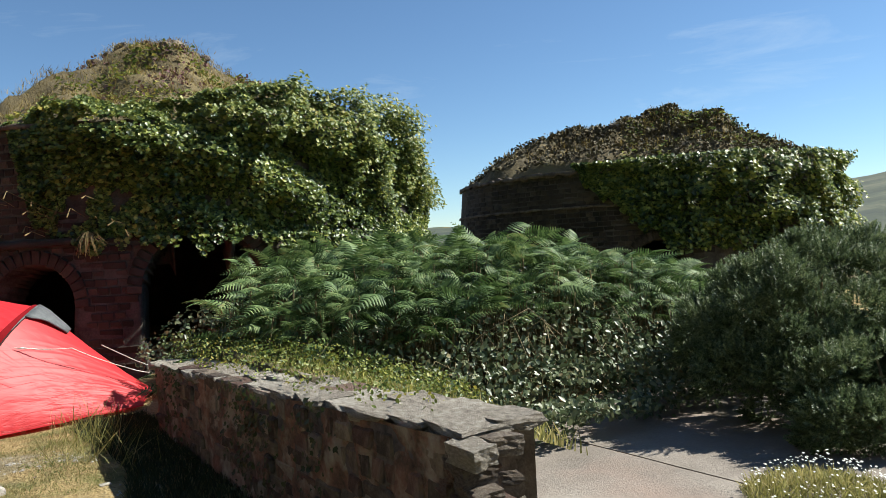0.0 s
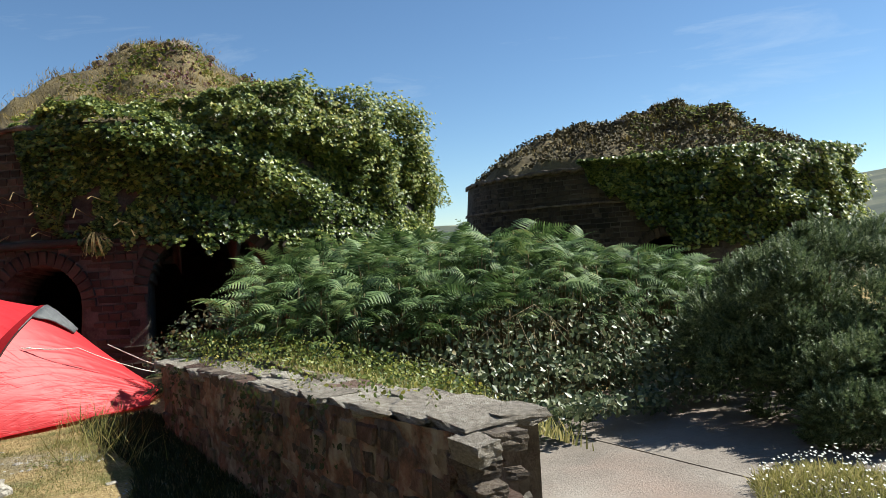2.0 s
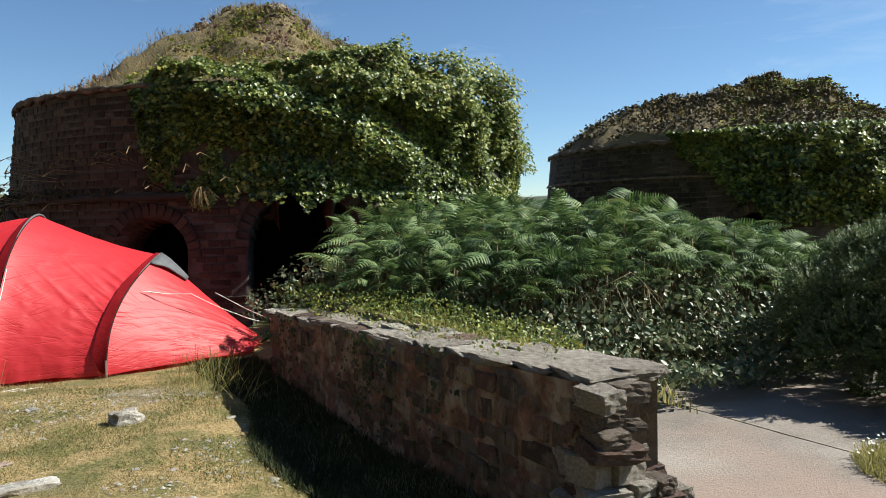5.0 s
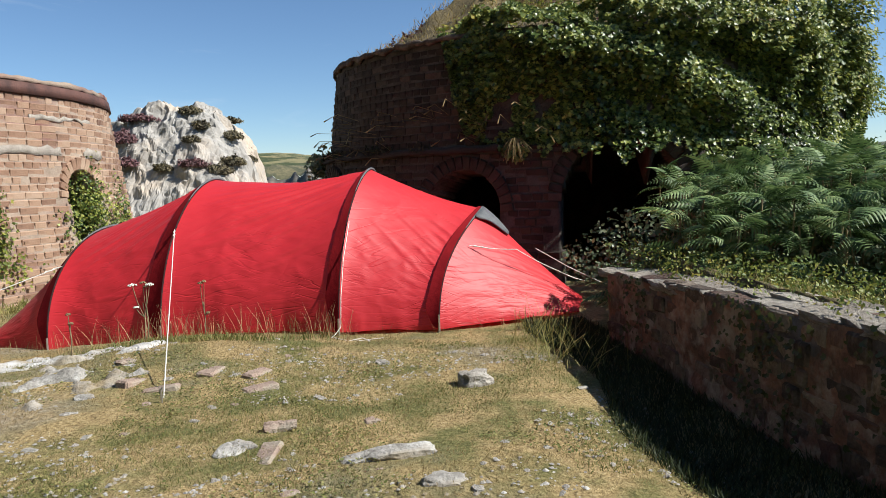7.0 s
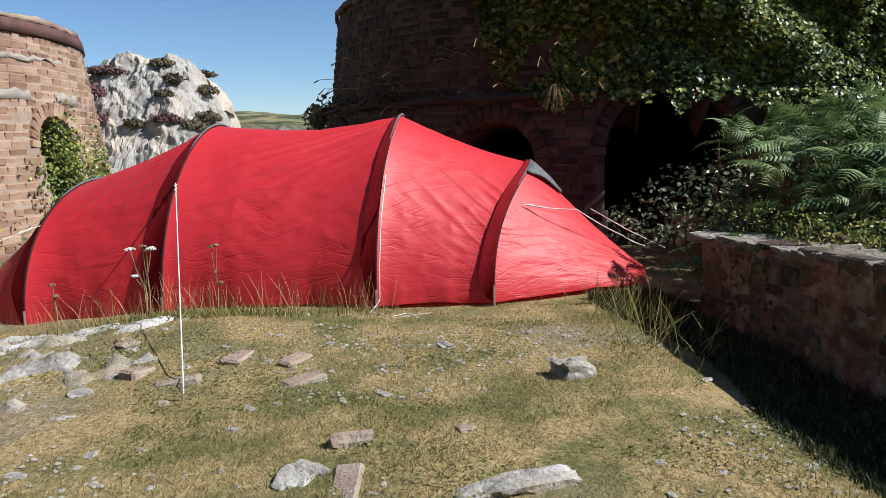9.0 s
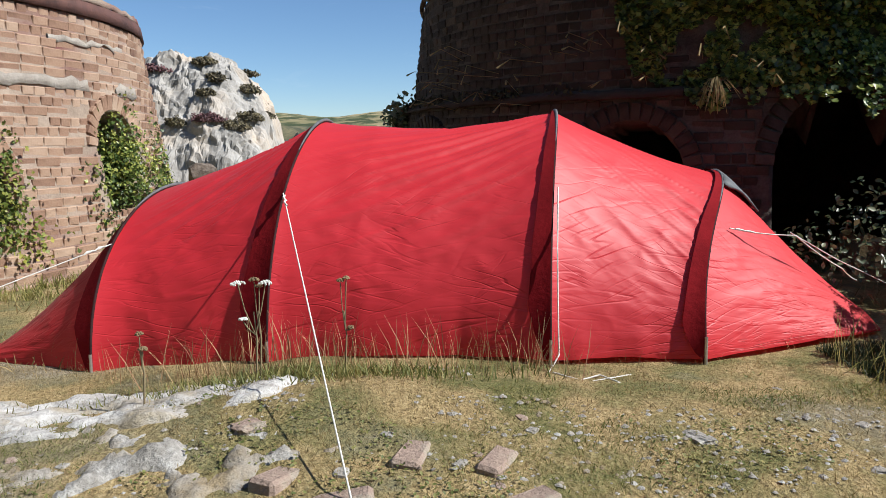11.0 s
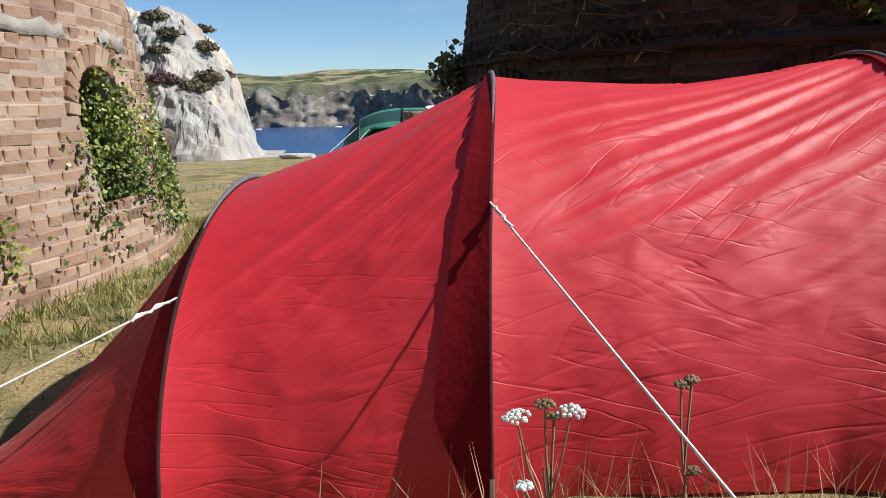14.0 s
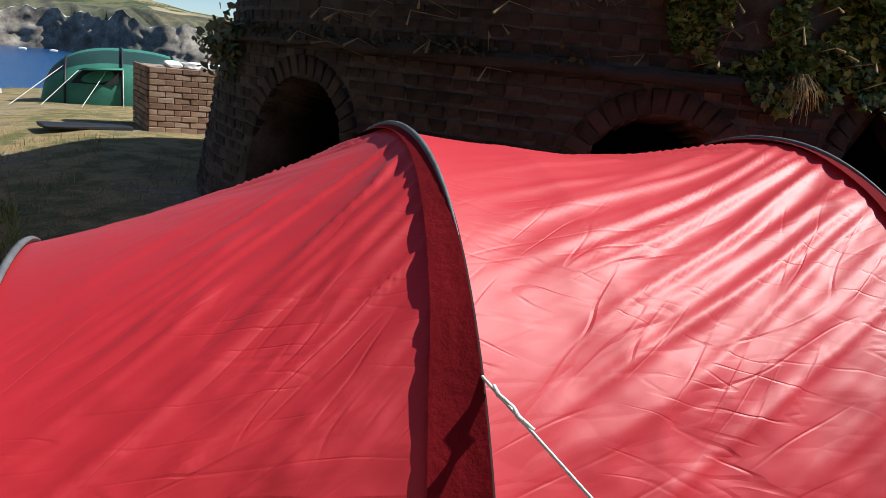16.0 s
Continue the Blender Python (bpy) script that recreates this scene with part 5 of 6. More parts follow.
def green_tent():
    cx, cy = 0.45, 27.2
    g = ground_z(cx, cy) - 0.02
    root = thing("dome_tent", "large green dome tent with an open window awning", "tent", at=pose(cx, cy, g, 0, 0, -6))
    L, D, H = 2.08, 1.5, 1.45

    def pt(u, v, lift=0.0):
        """u along -1..1, v across 0..1 from the near hem to the far hem."""
        a = math.pi * v
        end = max(0.0, 1 - abs(u) ** 2.6) ** 0.5
        hgt = H * max(0.02, end ** 0.9)
        return (u * L, -math.cos(a) * D * (0.55 + 0.45 * end) - (lift if v < 0.5 else -lift), max(0, math.sin(a)) ** 0.75 * hgt + lift * 0.3)

    for name, v0, v1, mat in (("wall_panel", 0.0, 0.24, M_GREENTENT), ("roof_band", 0.24, 0.40, M_DARKGREEN), ("roof_panel", 0.40, 0.6, M_GREENTENT), ("roof_band", 0.6, 0.76, M_DARKGREEN), ("wall_panel", 0.76, 1.0, M_GREENTENT)):
        nv, nu = 8, 48
        v = [pt(-1 + 2 * i / nu, v0 + (v1 - v0) * j / nv) for j in range(nv + 1) for i in range(nu + 1)]
        f = [(j * (nu + 1) + i, j * (nu + 1) + i + 1, (j + 1) * (nu + 1) + i + 1, (j + 1) * (nu + 1) + i) for j in range(nv) for i in range(nu)]
        part(name, mesh_of(name, v, f, mat, True), root)
    for u in (-0.72, -0.1, 0.5, 0.85):
        part("pole", mesh_of("pole", *tube([pt(u, k / 24, 0.03) for k in range(25)], 0.03, 6), M_BLACK, True), root)
    # window and its propped awning
    w0, w1 = -0.66, -0.2
    win = [pt(w0, 0.11, 0.04), pt(w1 + 0.04, 0.09, 0.04), pt(w1 + 0.12, 0.2, 0.04), pt(w0 + 0.14, 0.2, 0.04)]
    part("window", mesh_of("window", win, [(0, 1, 2, 3)], M_BLACK), root, "dark window mesh")
    a, b = Vector(win[3]), Vector(win[2])
    aw = [tuple(a), tuple(b), tuple(b + Vector((-0.03, -0.45, -0.02))), tuple(a + Vector((-0.1, -0.45, -0.02)))]
    o = part("awning", mesh_of("awning", aw, [(0, 1, 2, 3)], M_GREENTENT), root, "pale green window flap")
    o.modifiers.new("thick", "SOLIDIFY").thickness = 0.02
    for p, q in ((aw[3], (-2.0, -2.6, 0.02)), (aw[2], (-0.2, -2.6, 0.02)), (pt(-0.1, 0.45), (-1.15, -2.8, 0.02)), (pt(-0.72, 0.3), (-2.6, -2.3, 0.02))):
        part("cord", mesh_of("cord", *tube([p, q], 0.008, 5), M_CORD), root)


green_tent()
thing("driftwood_pile", "low pale pile of planks near the cliff edge", "wood pile", data=stone_mesh("pile", 3, (1.6, 0.5, 0.3), M_PALESTONE, 0.5), at=pose(-3.2, 33, ground_z(-3.2, 33) + 0.1, 0, 0, 5))
# black slab laid on the grass as the brick ruin's shadow
thing("flat_board", "dark flat slab standing in for the ruin's shadow", "board", data=box_mesh("board", 1.1, 0.5, 0.05, 0.01, M_BLACK, 1, 0.02), at=pose(-1.5, 16.9, ground_z(-1.5, 16.9) + 0.02, 0, 0, 8))
for bx, by in ((-62, 430), (6, 436), (20, 441), (-38, 428)):
    thing("moored_boat", "small white boat moored in the bay", "boat", "boats in the bay", data=stone_mesh("boat", 2, (4.5, 1.6, 1.5), M_WHITESHEET, 0.1), at=pose(bx, by, -12.9))


# ---- thickets ----
def frond_template():
    """A bracken frond: a bowed stalk with pairs of narrow, folded leaflets, each with a toothed edge. It grows along +y and is 1 long."""
    v, f = [], []

    def bow(t):
        return 0.16 * math.sin(t * 2.4) - 0.34 * t * t

    n = 11
    for i in range(n):
        t = 0.16 + 0.82 * i / (n - 1)
        ln = 0.36 * (1 - (t - 0.16) / 0.9) ** 0.8 * (0.82 + 0.18 * min(1, i / 2))
        for sgn in (-1, 1):
            o = len(v)
            steps = 4
            for k in range(steps + 1):
                q = k / steps
                x, y, z = sgn * 0.92 * ln * q, t + 0.4 * ln * q, bow(t) - ln * (0.1 * q + 0.22 * q * q)
                half = 0.034 * (1 - q) ** 0.6 * (1.0 if k % 2 else 0.72) * min(1, ln / 0.2) + 0.002
                v += [(x - sgn * 0.3 * half, y + half, z - 0.35 * half), (x, y, z), (x + sgn * 0.3 * half, y - half, z - 0.35 * half)]
            for k in range(steps):
                c = o + 3 * k
                f += [(c, c + 1, c + 4), (c, c + 4, c + 3), (c + 1, c + 2, c + 5), (c + 1, c + 5, c + 4)]
    for i in range(8):
        t0, t1 = i / 8, (i + 1) / 8
        o = len(v)
        v += [(-0.006, t0, bow(t0)), (0.006, t0, bow(t0)), (0.004, t1, bow(t1)), (-0.004, t1, bow(t1))]
        f += [(o, o + 1, o + 2), (o, o + 2, o + 3)]
    return v, f


FROND = frond_template()


def thicket_top(x, y):
    """The height of the bracken and bramble bank."""
    a = math.exp(-((x - 4.0) / 2.6) ** 2)
    z = 0.62 + 0.66 * a + 0.12 * fbm(x, y, 0, 3, 0.9)
    z *= min(1, max(0, (x - 1.55) / 0.7)) * 0.55 + 0.45
    lo = front_y(x)
    z *= min(1, max(0.12, (y - lo + 0.1) / 1.3)) ** 0.7
    return z


def front_y(x):
    return 3.6 + max(0, 2.9 - x) * 0.85


def bracken():
    rng = np.random.default_rng(41)
    n = 6500
    x, y = rng.uniform(1.55, 8.2, n), rng.uniform(4.1, 8.2, n)
    pos, rots, size = [], [], []
    for i in range(n):
        lo = front_y(x[i]) + 0.75
        if y[i] < lo or math.hypot(x[i] - LC[0], y[i] - LC[1]) < 4.05 or (x[i] < 2.75 and y[i] > 6.3) or (x[i] < 2.25 and y[i] > 5.7):
            continue
        top = thicket_top(x[i], y[i])
        z = top * rng.uniform(0.6, 1.0) ** 0.8 - 0.08 + 0.12 * fbm(x[i], y[i], 3, 3, 2.2)
        a = rng.normal(-math.pi / 2 + 0.25 * (x[i] - 3.5), 1.5)
        tilt = rng.uniform(-0.25, 0.55)
        roll = rng.normal(0, 0.5)
        m = (Matrix.Rotation(a - math.pi / 2, 3, "Z") @ Matrix.Rotation(tilt, 3, "X") @ Matrix.Rotation(roll, 3, "Y"))
        pos.append((x[i], y[i], z))
        rots.append(np.array(m))
        size.append(rng.uniform(0.17, 0.36))
    # tall fronds that break the outline
    for _ in range(150):
        a, b = rng.uniform(2.2, 7.6), rng.uniform(5.2, 7.6)
        if math.hypot(a - LC[0], b - LC[1]) < 4.1 or a < 2.6:
            continue
        m = Matrix.Rotation(rng.uniform(0, 6.28), 3, "Z") @ Matrix.Rotation(rng.uniform(0.5, 1.1), 3, "X") @ Matrix.Rotation(rng.normal(0, 0.4), 3, "Y")
        pos.append((a, b, thicket_top(a, b) - 0.1))
        rots.append(np.array(m))
        size.append(rng.uniform(0.22, 0.4))
    v, f = scatter(FROND[0], FROND[1], np.array(pos), np.array(rots), np.array(size))
    thing("bracken", "thick bank of green bracken fronds, some browning", "fern", kind="stuff", data=mesh_of("bracken", v, f, M_FERN))
    # stalks
    sets = []
    for i in range(0, len(pos), 3):
        p = pos[i]
        sets.append(tube([(p[0] + rng.normal(0, 0.1), p[1] + rng.normal(0, 0.1), -0.1), (p[0], p[1], p[2])], 0.006, 4))
    thing("bracken_stalks", "brown bracken stalks under the fronds", "fern stalk", kind="stuff", data=mesh_of("bracken_stalks", *join_sets(sets), M_STEM))


bracken()


def brambles():
    rng = np.random.default_rng(43)
    n = 56000
    x, y, q = rng.uniform(1.7, 8.2, n), 3.4 + 4.4 * rng.uniform(0, 1, n) ** 1.4, rng.uniform(0.02, 1, n)
    keep = np.zeros(n, bool)
    z = np.zeros(n)
    for i in range(n):
        lo = front_y(x[i])
        if y[i] < lo - 0.05 + 0.25 * fbm(x[i], q[i] * 2, 1, 3, 1.4) or math.hypot(x[i] - LC[0], y[i] - LC[1]) < 4.0:
            continue
        depth = y[i] - lo
        if depth > 1.4 and q[i] < 0.5:
            continue
        z[i] = thicket_top(x[i], y[i]) * q[i] * (0.82 if x[i] < 5 else 0.95) - 0.06
        keep[i] = fbm(x[i], y[i] + z[i] * 2, z[i], 3, 1.8) > -0.35
    pos = np.stack([x, y, z], 1)[keep]
    nr = np.tile(np.array([[-0.15, -0.6, 0.75]]), (len(pos), 1))
    nr /= np.linalg.norm(nr, axis=1)[:, None]
    leaves("bramble", "tangled dark bramble thicket at the slab's edge", "bramble", pos, nr, rng.uniform(0.028, 0.06, len(pos)), M_BRAMBLE, OVAL, rng, 0.5)
    sets = []
    for _ in range(60):
        x0, y0 = rng.uniform(2.9, 7), rng.uniform(4.1, 5.2)
        dx, dy = rng.normal(0, 0.4), rng.uniform(-0.5, 0.1)
        h = rng.uniform(0.3, 0.75)
        sets.append(tube([(x0, y0, -0.1), (x0 + dx * 0.3, y0 + dy * 0.3, h * 0.8), (x0 + dx * 0.7, y0 + dy * 0.7, h), (x0 + dx, y0 + dy, h * 0.7)], 0.0028, 4))
    thing("bramble_canes", "arching brown bramble canes", "bramble cane", kind="stuff", data=mesh_of("bramble_canes", *join_sets(sets), M_STEM))
    # yellowing herbs along the wall top
    n = 26000
    x, y = rng.uniform(1.62, 3.3, n), rng.uniform(2.1, 6.0, n)
    keep = (x > 1.88 - 0.085 * (y - 2) + 0.05 * np.sin(y * 9)) & (y > 2.3 + (x - 1.9) * 1.1)
    x, y = x[keep], y[keep]
    base = np.where(x < 2.3, 0.52, 0.52 - (x - 2.3) * 0.45)
    z = base + rng.uniform(-0.25, 0.13, len(x))
    pos = np.stack([x, y, z], 1)
    up = np.tile(np.array([[-0.1, -0.3, 0.9]]), (len(pos), 1))
    leaves("wall_herbs", "yellow-green herbs and creeper spilling over the wall", "herb", pos, up, rng.uniform(0.01, 0.028, len(pos)), M_YELLOW, OVAL, rng, 0.45)
    n = 2600
    x, y = rng.uniform(1.85, 2.9, n), rng.uniform(2.5, 5.6, n)
    z = np.where(x < 2.3, 0.5, 0.5 - (x - 2.3) * 0.45) - 0.05
    pos = np.stack([x, y, z], 1)
    leaves("wall_grass", "dry grass behind the wall", "grass", pos, np.tile(np.array([[0, 0, 1.0]]), (n, 1)), rng.uniform(0.05, 0.13, n), M_TALLGRASS, BLADE, rng, 0.7)


def wall_bank():
    """Earth heaped behind the low wall."""
    def z(x, y):
        t = min(1, max(0, (x - 1.75) / 1.9))
        e = min(1, max(0, (y - 2.2 - (x - 1.8) * 1.05) / 0.5))
        e *= min(1, max(0, (x - 1.78) / 0.12)) * (1 if x > 2.6 else min(1, max(0, (5.9 - y) / 0.5)))
        return -0.3 + (0.74 * (1 - t) ** 0.8 + 0.16) * e + 0.04 * fbm(x, y, 0, 4, 2.0) * e
    thing("earth_bank", "bank of dry earth heaped behind the low wall", "bank", data=sheet("earth_bank", np.arange(1.72, 8.2, 0.1), np.arange(2.1, 8.4, 0.1), lambda x, y: z(x, y) if x < 4 or y > 4.5 else -0.35, M_SOIL))


wall_bank()
brambles()


def gorse(label, c, r, n, seed):
    """A rounded gorse bush: woody stems and spiky shoots."""
    rng = np.random.default_rng(seed)
    root = thing("gorse_bush", label, "bush", "gorse bushes")
    m = n // 75
    cd = rng.normal(0, 1, (m, 3))
    cd[:, 2] = np.abs(cd[:, 2]) * 1.2 - 0.55
    cd /= np.linalg.norm(cd, axis=1)[:, None]
    cen = cd * rng.uniform(0.72, 1.02, m)[:, None] * np.array(r) + np.array(c)
    own = rng.integers(0, m, n)
    d = rng.normal(0, 1, (n, 3)) + cd[own] * 1.2 + np.array([0, 0, 0.5])
    d /= np.linalg.norm(d, axis=1)[:, None]
    p = cen[own] + d * (rng.uniform(0.35, 1.0, n) * rng.uniform(0.09, 0.19, m)[own])[:, None]
    p[:, 2] = np.maximum(p[:, 2], -0.08)
    tv, tf = [], []
    for k in range(18):
        y = 0.1 + 0.9 * k / 18
        a, s = k * 2.4, 0.3 * (1.05 - y * 0.6)
        e = (math.cos(a) * s, y + s * 0.8, math.sin(a) * s)
        i = len(tv)
        tv += [(0.05, y - 0.05, 0), (-0.05, y + 0.045, 0.03), e]
        tf.append((i, i + 1, i + 2))
    i = len(tv)
    tv += [(-0.02, 0, 0), (0.02, 0, 0), (0, 1.05, 0)]
    tf.append((i, i + 1, i + 2))
    rot = rand_rot(rng, n, 0.75, d + np.array([0, 0, 0.5]))
    rot = np.stack([rot[:, :, 0], rot[:, :, 2], -rot[:, :, 1]], axis=2)
    v, f = scatter(tv, tf, p, rot, rng.uniform(0.05, 0.1, n))
    part("foliage", mesh_of("foliage", v, f, M_GORSE), root, "grey-green spiky shoots")
    for _ in range(12):
        e = d[rng.integers(n)] * np.array(r) * 0.75 + np.array(c)
        part("stem", mesh_of("stem", *tube([(c[0] + rng.normal(0, 0.15), c[1] + rng.normal(0, 0.15), -0.15), tuple((np.array(c) * 0.5 + e * 0.5) - np.array([0, 0, 0.15])), tuple(e)], [0.03, 0.018, 0.006], 5), M_STEM), root)


gorse("large dense grey-green gorse bush beside the slab", (5.75, 3.15, 0.4), (1.1, 0.75, 0.68), 20000, 51)
gorse("grey-green gorse bush overhanging the concrete slab", (5.35, 2.4, 0.12), (0.8, 0.35, 0.36), 7000, 52)


# ---- flowers, grass and stones on the turf ----
def daisies(cx, cy, r, h, n, seed, label):
    rng = np.random.default_rng(seed)
    root = thing("daisy_clump", label, "flowers")
    a, q = rng.uniform(0, 6.28, n), rng.uniform(0, 1, n) ** 0.5
    p = np.stack([cx + np.cos(a) * q * r, cy + np.sin(a) * q * r, h * (1 - q * 0.7) * rng.uniform(0.75, 1.35, n) - 0.08], 1)
    disc = [(math.cos(k * 1.0472), math.sin(k * 1.0472), 0.1) for k in range(6)] + [(0, 0, 0.25)]
    v, f = scatter(disc, [(k, (k + 1) % 6, 6) for k in range(6)], p, rand_rot(rng, n, 0.75, np.tile(np.array([[0, -0.3, 0.95]]), (n, 1))), rng.uniform(0.004, 0.008, n))
    tagged(part("flower_heads", mesh_of("flower_heads", v, f, M_UMBEL), root), label="many small white daisy flower heads", kind="stuff")
    m = n * 20
    a, q = rng.uniform(0, 6.28, m), rng.uniform(0, 1, m) ** 0.5
    p = np.stack([cx + np.cos(a) * q * r, cy + np.sin(a) * q * r, h * (1 - q * 0.75) * rng.uniform(0.05, 0.75, m) - 0.12], 1)
    v, f = scatter(*BLADE, p, rand_rot(rng, m, 0.55, np.tile(np.array([[0, 0, 1.0]]), (m, 1))), rng.uniform(0.03, 0.075, m))
    part("leaves", mesh_of("leaves", v, f, M_TALLGRASS), root)


daisies(3.9, 2.0, 0.38, 0.17, 220, 61, "mound of small white daisies on the concrete")


def umbel_plant(x, y, h, heads, mat, label, seed):
    rng = random.Random(seed)
    root = thing("umbel_plant", label, "wild flower", "umbels by the tent", at=pose(x, y, ground_z(x, y) - 0.01))
    part("stem", mesh_of("stem", *tube([(0, 0, -0.02), (0.01, 0, h * 0.5), (0, 0.01, h * 0.8)], [0.0045, 0.004, 0.003], 5), M_STEM), root)
    for hx, hz, r in heads:
        part("branch", mesh_of("branch", *tube([(0.005, 0, h * 0.55), (hx * 0.6, 0, (h * 0.55 + hz) / 2), (hx, 0, hz)], 0.003, 4), M_STEM), root)
        bm = bmesh.new()
        for _ in range(46):
            a, q = rng.uniform(0, 6.28), rng.random() ** 0.5
            res = bmesh.ops.create_icosphere(bm, subdivisions=1, radius=0.005, matrix=Matrix.Translation((hx + math.cos(a) * q * r, math.sin(a) * q * r, hz + 0.012 - 0.35 * r * q * q + rng.uniform(0, 0.006))))
        part("flower_head", bm, root, mat=mat)


umbel_plant(-1.72, 5.86, 0.4, [(-0.06, 0.44, 0.03), (0.055, 0.44, 0.028), (-0.045, 0.28, 0.018)], M_UMBEL, "flowering hogweed with flat white umbels", 1)
umbel_plant(-1.705, 5.88, 0.4, [(-0.01, 0.45, 0.02), (0.01, 0.42, 0.014)], M_SEEDHEAD, "hogweed gone to brown seed", 2)
umbel_plant(-1.34, 6.0, 0.36, [(-0.012, 0.42, 0.016), (0.014, 0.43, 0.014), (0.03, 0.2, 0.014)], M_SEEDHEAD, "dry brown umbel against the red tent", 3)
umbel_plant(-2.12, 5.6, 0.3, [(0, 0.3, 0.014), (0.01, 0.24, 0.016)], M_SEEDHEAD, "dry brown dock seed spike", 4)


def turf():
    rng = np.random.default_rng(71)

    def bed(n, x0, x1, y0, y1, size, mat, name, label, lean=0.7, cut=0.0, freq=1.2):
        x, y = rng.uniform(x0, x1, n), rng.uniform(y0, y1, n)
        k = np.array([fbm(a, b, 2, 3, freq) for a, b in zip(x, y)])
        ok = (k > cut) & ~((x > 1.5) & (y < 5.5)) & (np.abs(x * 0.165 + (y - 7.2) * 0.986) > 0)
        ok &= ~((y > 6.15 - (x + 0.4) * 0.167) & (x > -2.75) & (x < 1.2) & (y < 8.2))
        x, y = x[ok], y[ok]
        z = np.array([ground_z(a, b) for a, b in zip(x, y)]) - 0.004
        p = np.stack([x, y, z], 1)
        v, f = scatter(*BLADE, p, rand_rot(rng, len(p), lean, np.tile(np.array([[0, 0, 1.0]]), (len(p), 1))), rng.uniform(*size, len(p)))
        thing(name, label, "grass", kind="stuff", data=mesh_of(name, v, f, mat))

    bed(90000, -4.5, 1.5, 2.2, 7.0, (0.012, 0.032), M_DRYGRASS, "dry_grass", "short parched straw-coloured grass", 0.55, -0.15)
    bed(70000, -3.4, 1.0, 3.2, 5.6, (0.012, 0.034), M_GREENGRASS, "green_grass", "patchy short green grass and herbs", 0.5, -0.02, 0.9)
    bed(16000, -9, 3, 6.5, 16, (0.05, 0.11), M_DRYGRASS, "dry_grass", "dry meadow grass behind the tent", 0.6, -0.1)
    bed(19000, -5.0, -2.4, 8.4, 12.5, (0.04, 0.12), M_TALLGRASS, "green_grass", "tall yellow-green grass at the foot of the pale kiln", 0.7, -0.1, 1.5)
    # lush grass in the wall's shadow, its green darkened to stand in for shade
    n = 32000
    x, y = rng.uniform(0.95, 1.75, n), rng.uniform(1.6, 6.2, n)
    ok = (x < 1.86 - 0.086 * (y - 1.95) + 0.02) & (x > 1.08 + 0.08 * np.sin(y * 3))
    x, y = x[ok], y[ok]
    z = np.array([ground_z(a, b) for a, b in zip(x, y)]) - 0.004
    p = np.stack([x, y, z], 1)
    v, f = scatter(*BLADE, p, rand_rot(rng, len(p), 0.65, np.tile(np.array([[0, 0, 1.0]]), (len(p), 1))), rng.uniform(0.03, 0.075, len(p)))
    thing("green_grass", "lush green grass, darkened as shade, beside the low wall", "grass", kind="stuff", data=mesh_of("green_grass", v, f, M_SHADELUSH))
    # long dry stems along the tent's hem
    n = 1100
    s = rng.uniform(-2.6, 1.5, n)
    off = rng.exponential(0.09, n) * np.where(s < -0.3, 1.6, 0.8)
    edge = np.interp(s, [-2.6, -2.3, -1.37, 0, 0.77, 1.6], [0.95, 1.1, 1.18, 1.2, 1.12, 0.75])
    px = TC.x + TU.x * s - TV.x * (edge + off)
    py = TC.y + TU.y * s - TV.y * (edge + off)
    pz = np.array([ground_z(a, b) for a, b in zip(px, py)])
    hgt = rng.uniform(0.03, 0.1, n) * np.where(rng.random(n) < 0.09, 2.3, 1) * np.where(s > 0.1, 0.6, 1)
    p = np.stack([px, py, pz - 0.01], 1)
    v, f = scatter(*STALK, p, rand_rot(rng, n, 0.8, np.tile(np.array([[0, -0.1, 1.0]]), (n, 1))), hgt)
    thing("dry_grass", "tall dry grass stems along the tent's hem", "grass", kind="stuff", data=mesh_of("dry_grass", v, f, M_DRYGRASS))
    n = 300
    s = np.concatenate([rng.normal(-1.5, 0.3, n // 2), rng.uniform(-1.3, 0.1, n - n // 2)])
    px, py = TC.x + TU.x * s - TV.x * 1.27, TC.y + TU.y * s - TV.y * (1.27 + rng.exponential(0.05, n))
    pz = np.array([ground_z(a, b) for a, b in zip(px, py)])
    v, f = scatter(*STALK, np.stack([px, py, pz - 0.01], 1), rand_rot(rng, n, 0.78, np.tile(np.array([[0, -0.1, 1.0]]), (n, 1))), rng.uniform(0.12, 0.3, n))
    thing("grass_stems", "long reddish dry grass stems against the tent", "grass", kind="stuff", data=mesh_of("grass_stems", v, f, M_REDSTEM))
    n = 1700
    x, y = rng.normal(-1.5, 0.45, n), rng.normal(5.8, 0.08, n)
    z = np.array([ground_z(a, b) for a, b in zip(x, y)])
    v, f = scatter(*BLADE, np.stack([x, y, z], 1), rand_rot(rng, n, 0.65, np.tile(np.array([[0, 0, 1.0]]), (n, 1))), rng.uniform(0.03, 0.08, n))
    thing("green_grass", "green herbs below the tent's hem", "grass", kind="stuff", data=mesh_of("green_grass", v, f, M_GREENGRASS))
    # rank tuft by the wall
    n = 240
    x, y = rng.normal(1.05, 0.12, n), rng.normal(5.3, 0.32, n)
    z = np.array([ground_z(a, b) for a, b in zip(x, y)])
    v, f = scatter(*STALK, np.stack([x, y, z], 1), rand_rot(rng, n, 0.62, np.tile(np.array([[0.1, -0.2, 0.95]]), (n, 1))), rng.uniform(0.12, 0.34, n))
    thing("grass_tuft", "rank tuft of long grass by the wall", "grass", kind="stuff", data=mesh_of("grass_tuft", v, f, M_TALLGRASS))


turf()


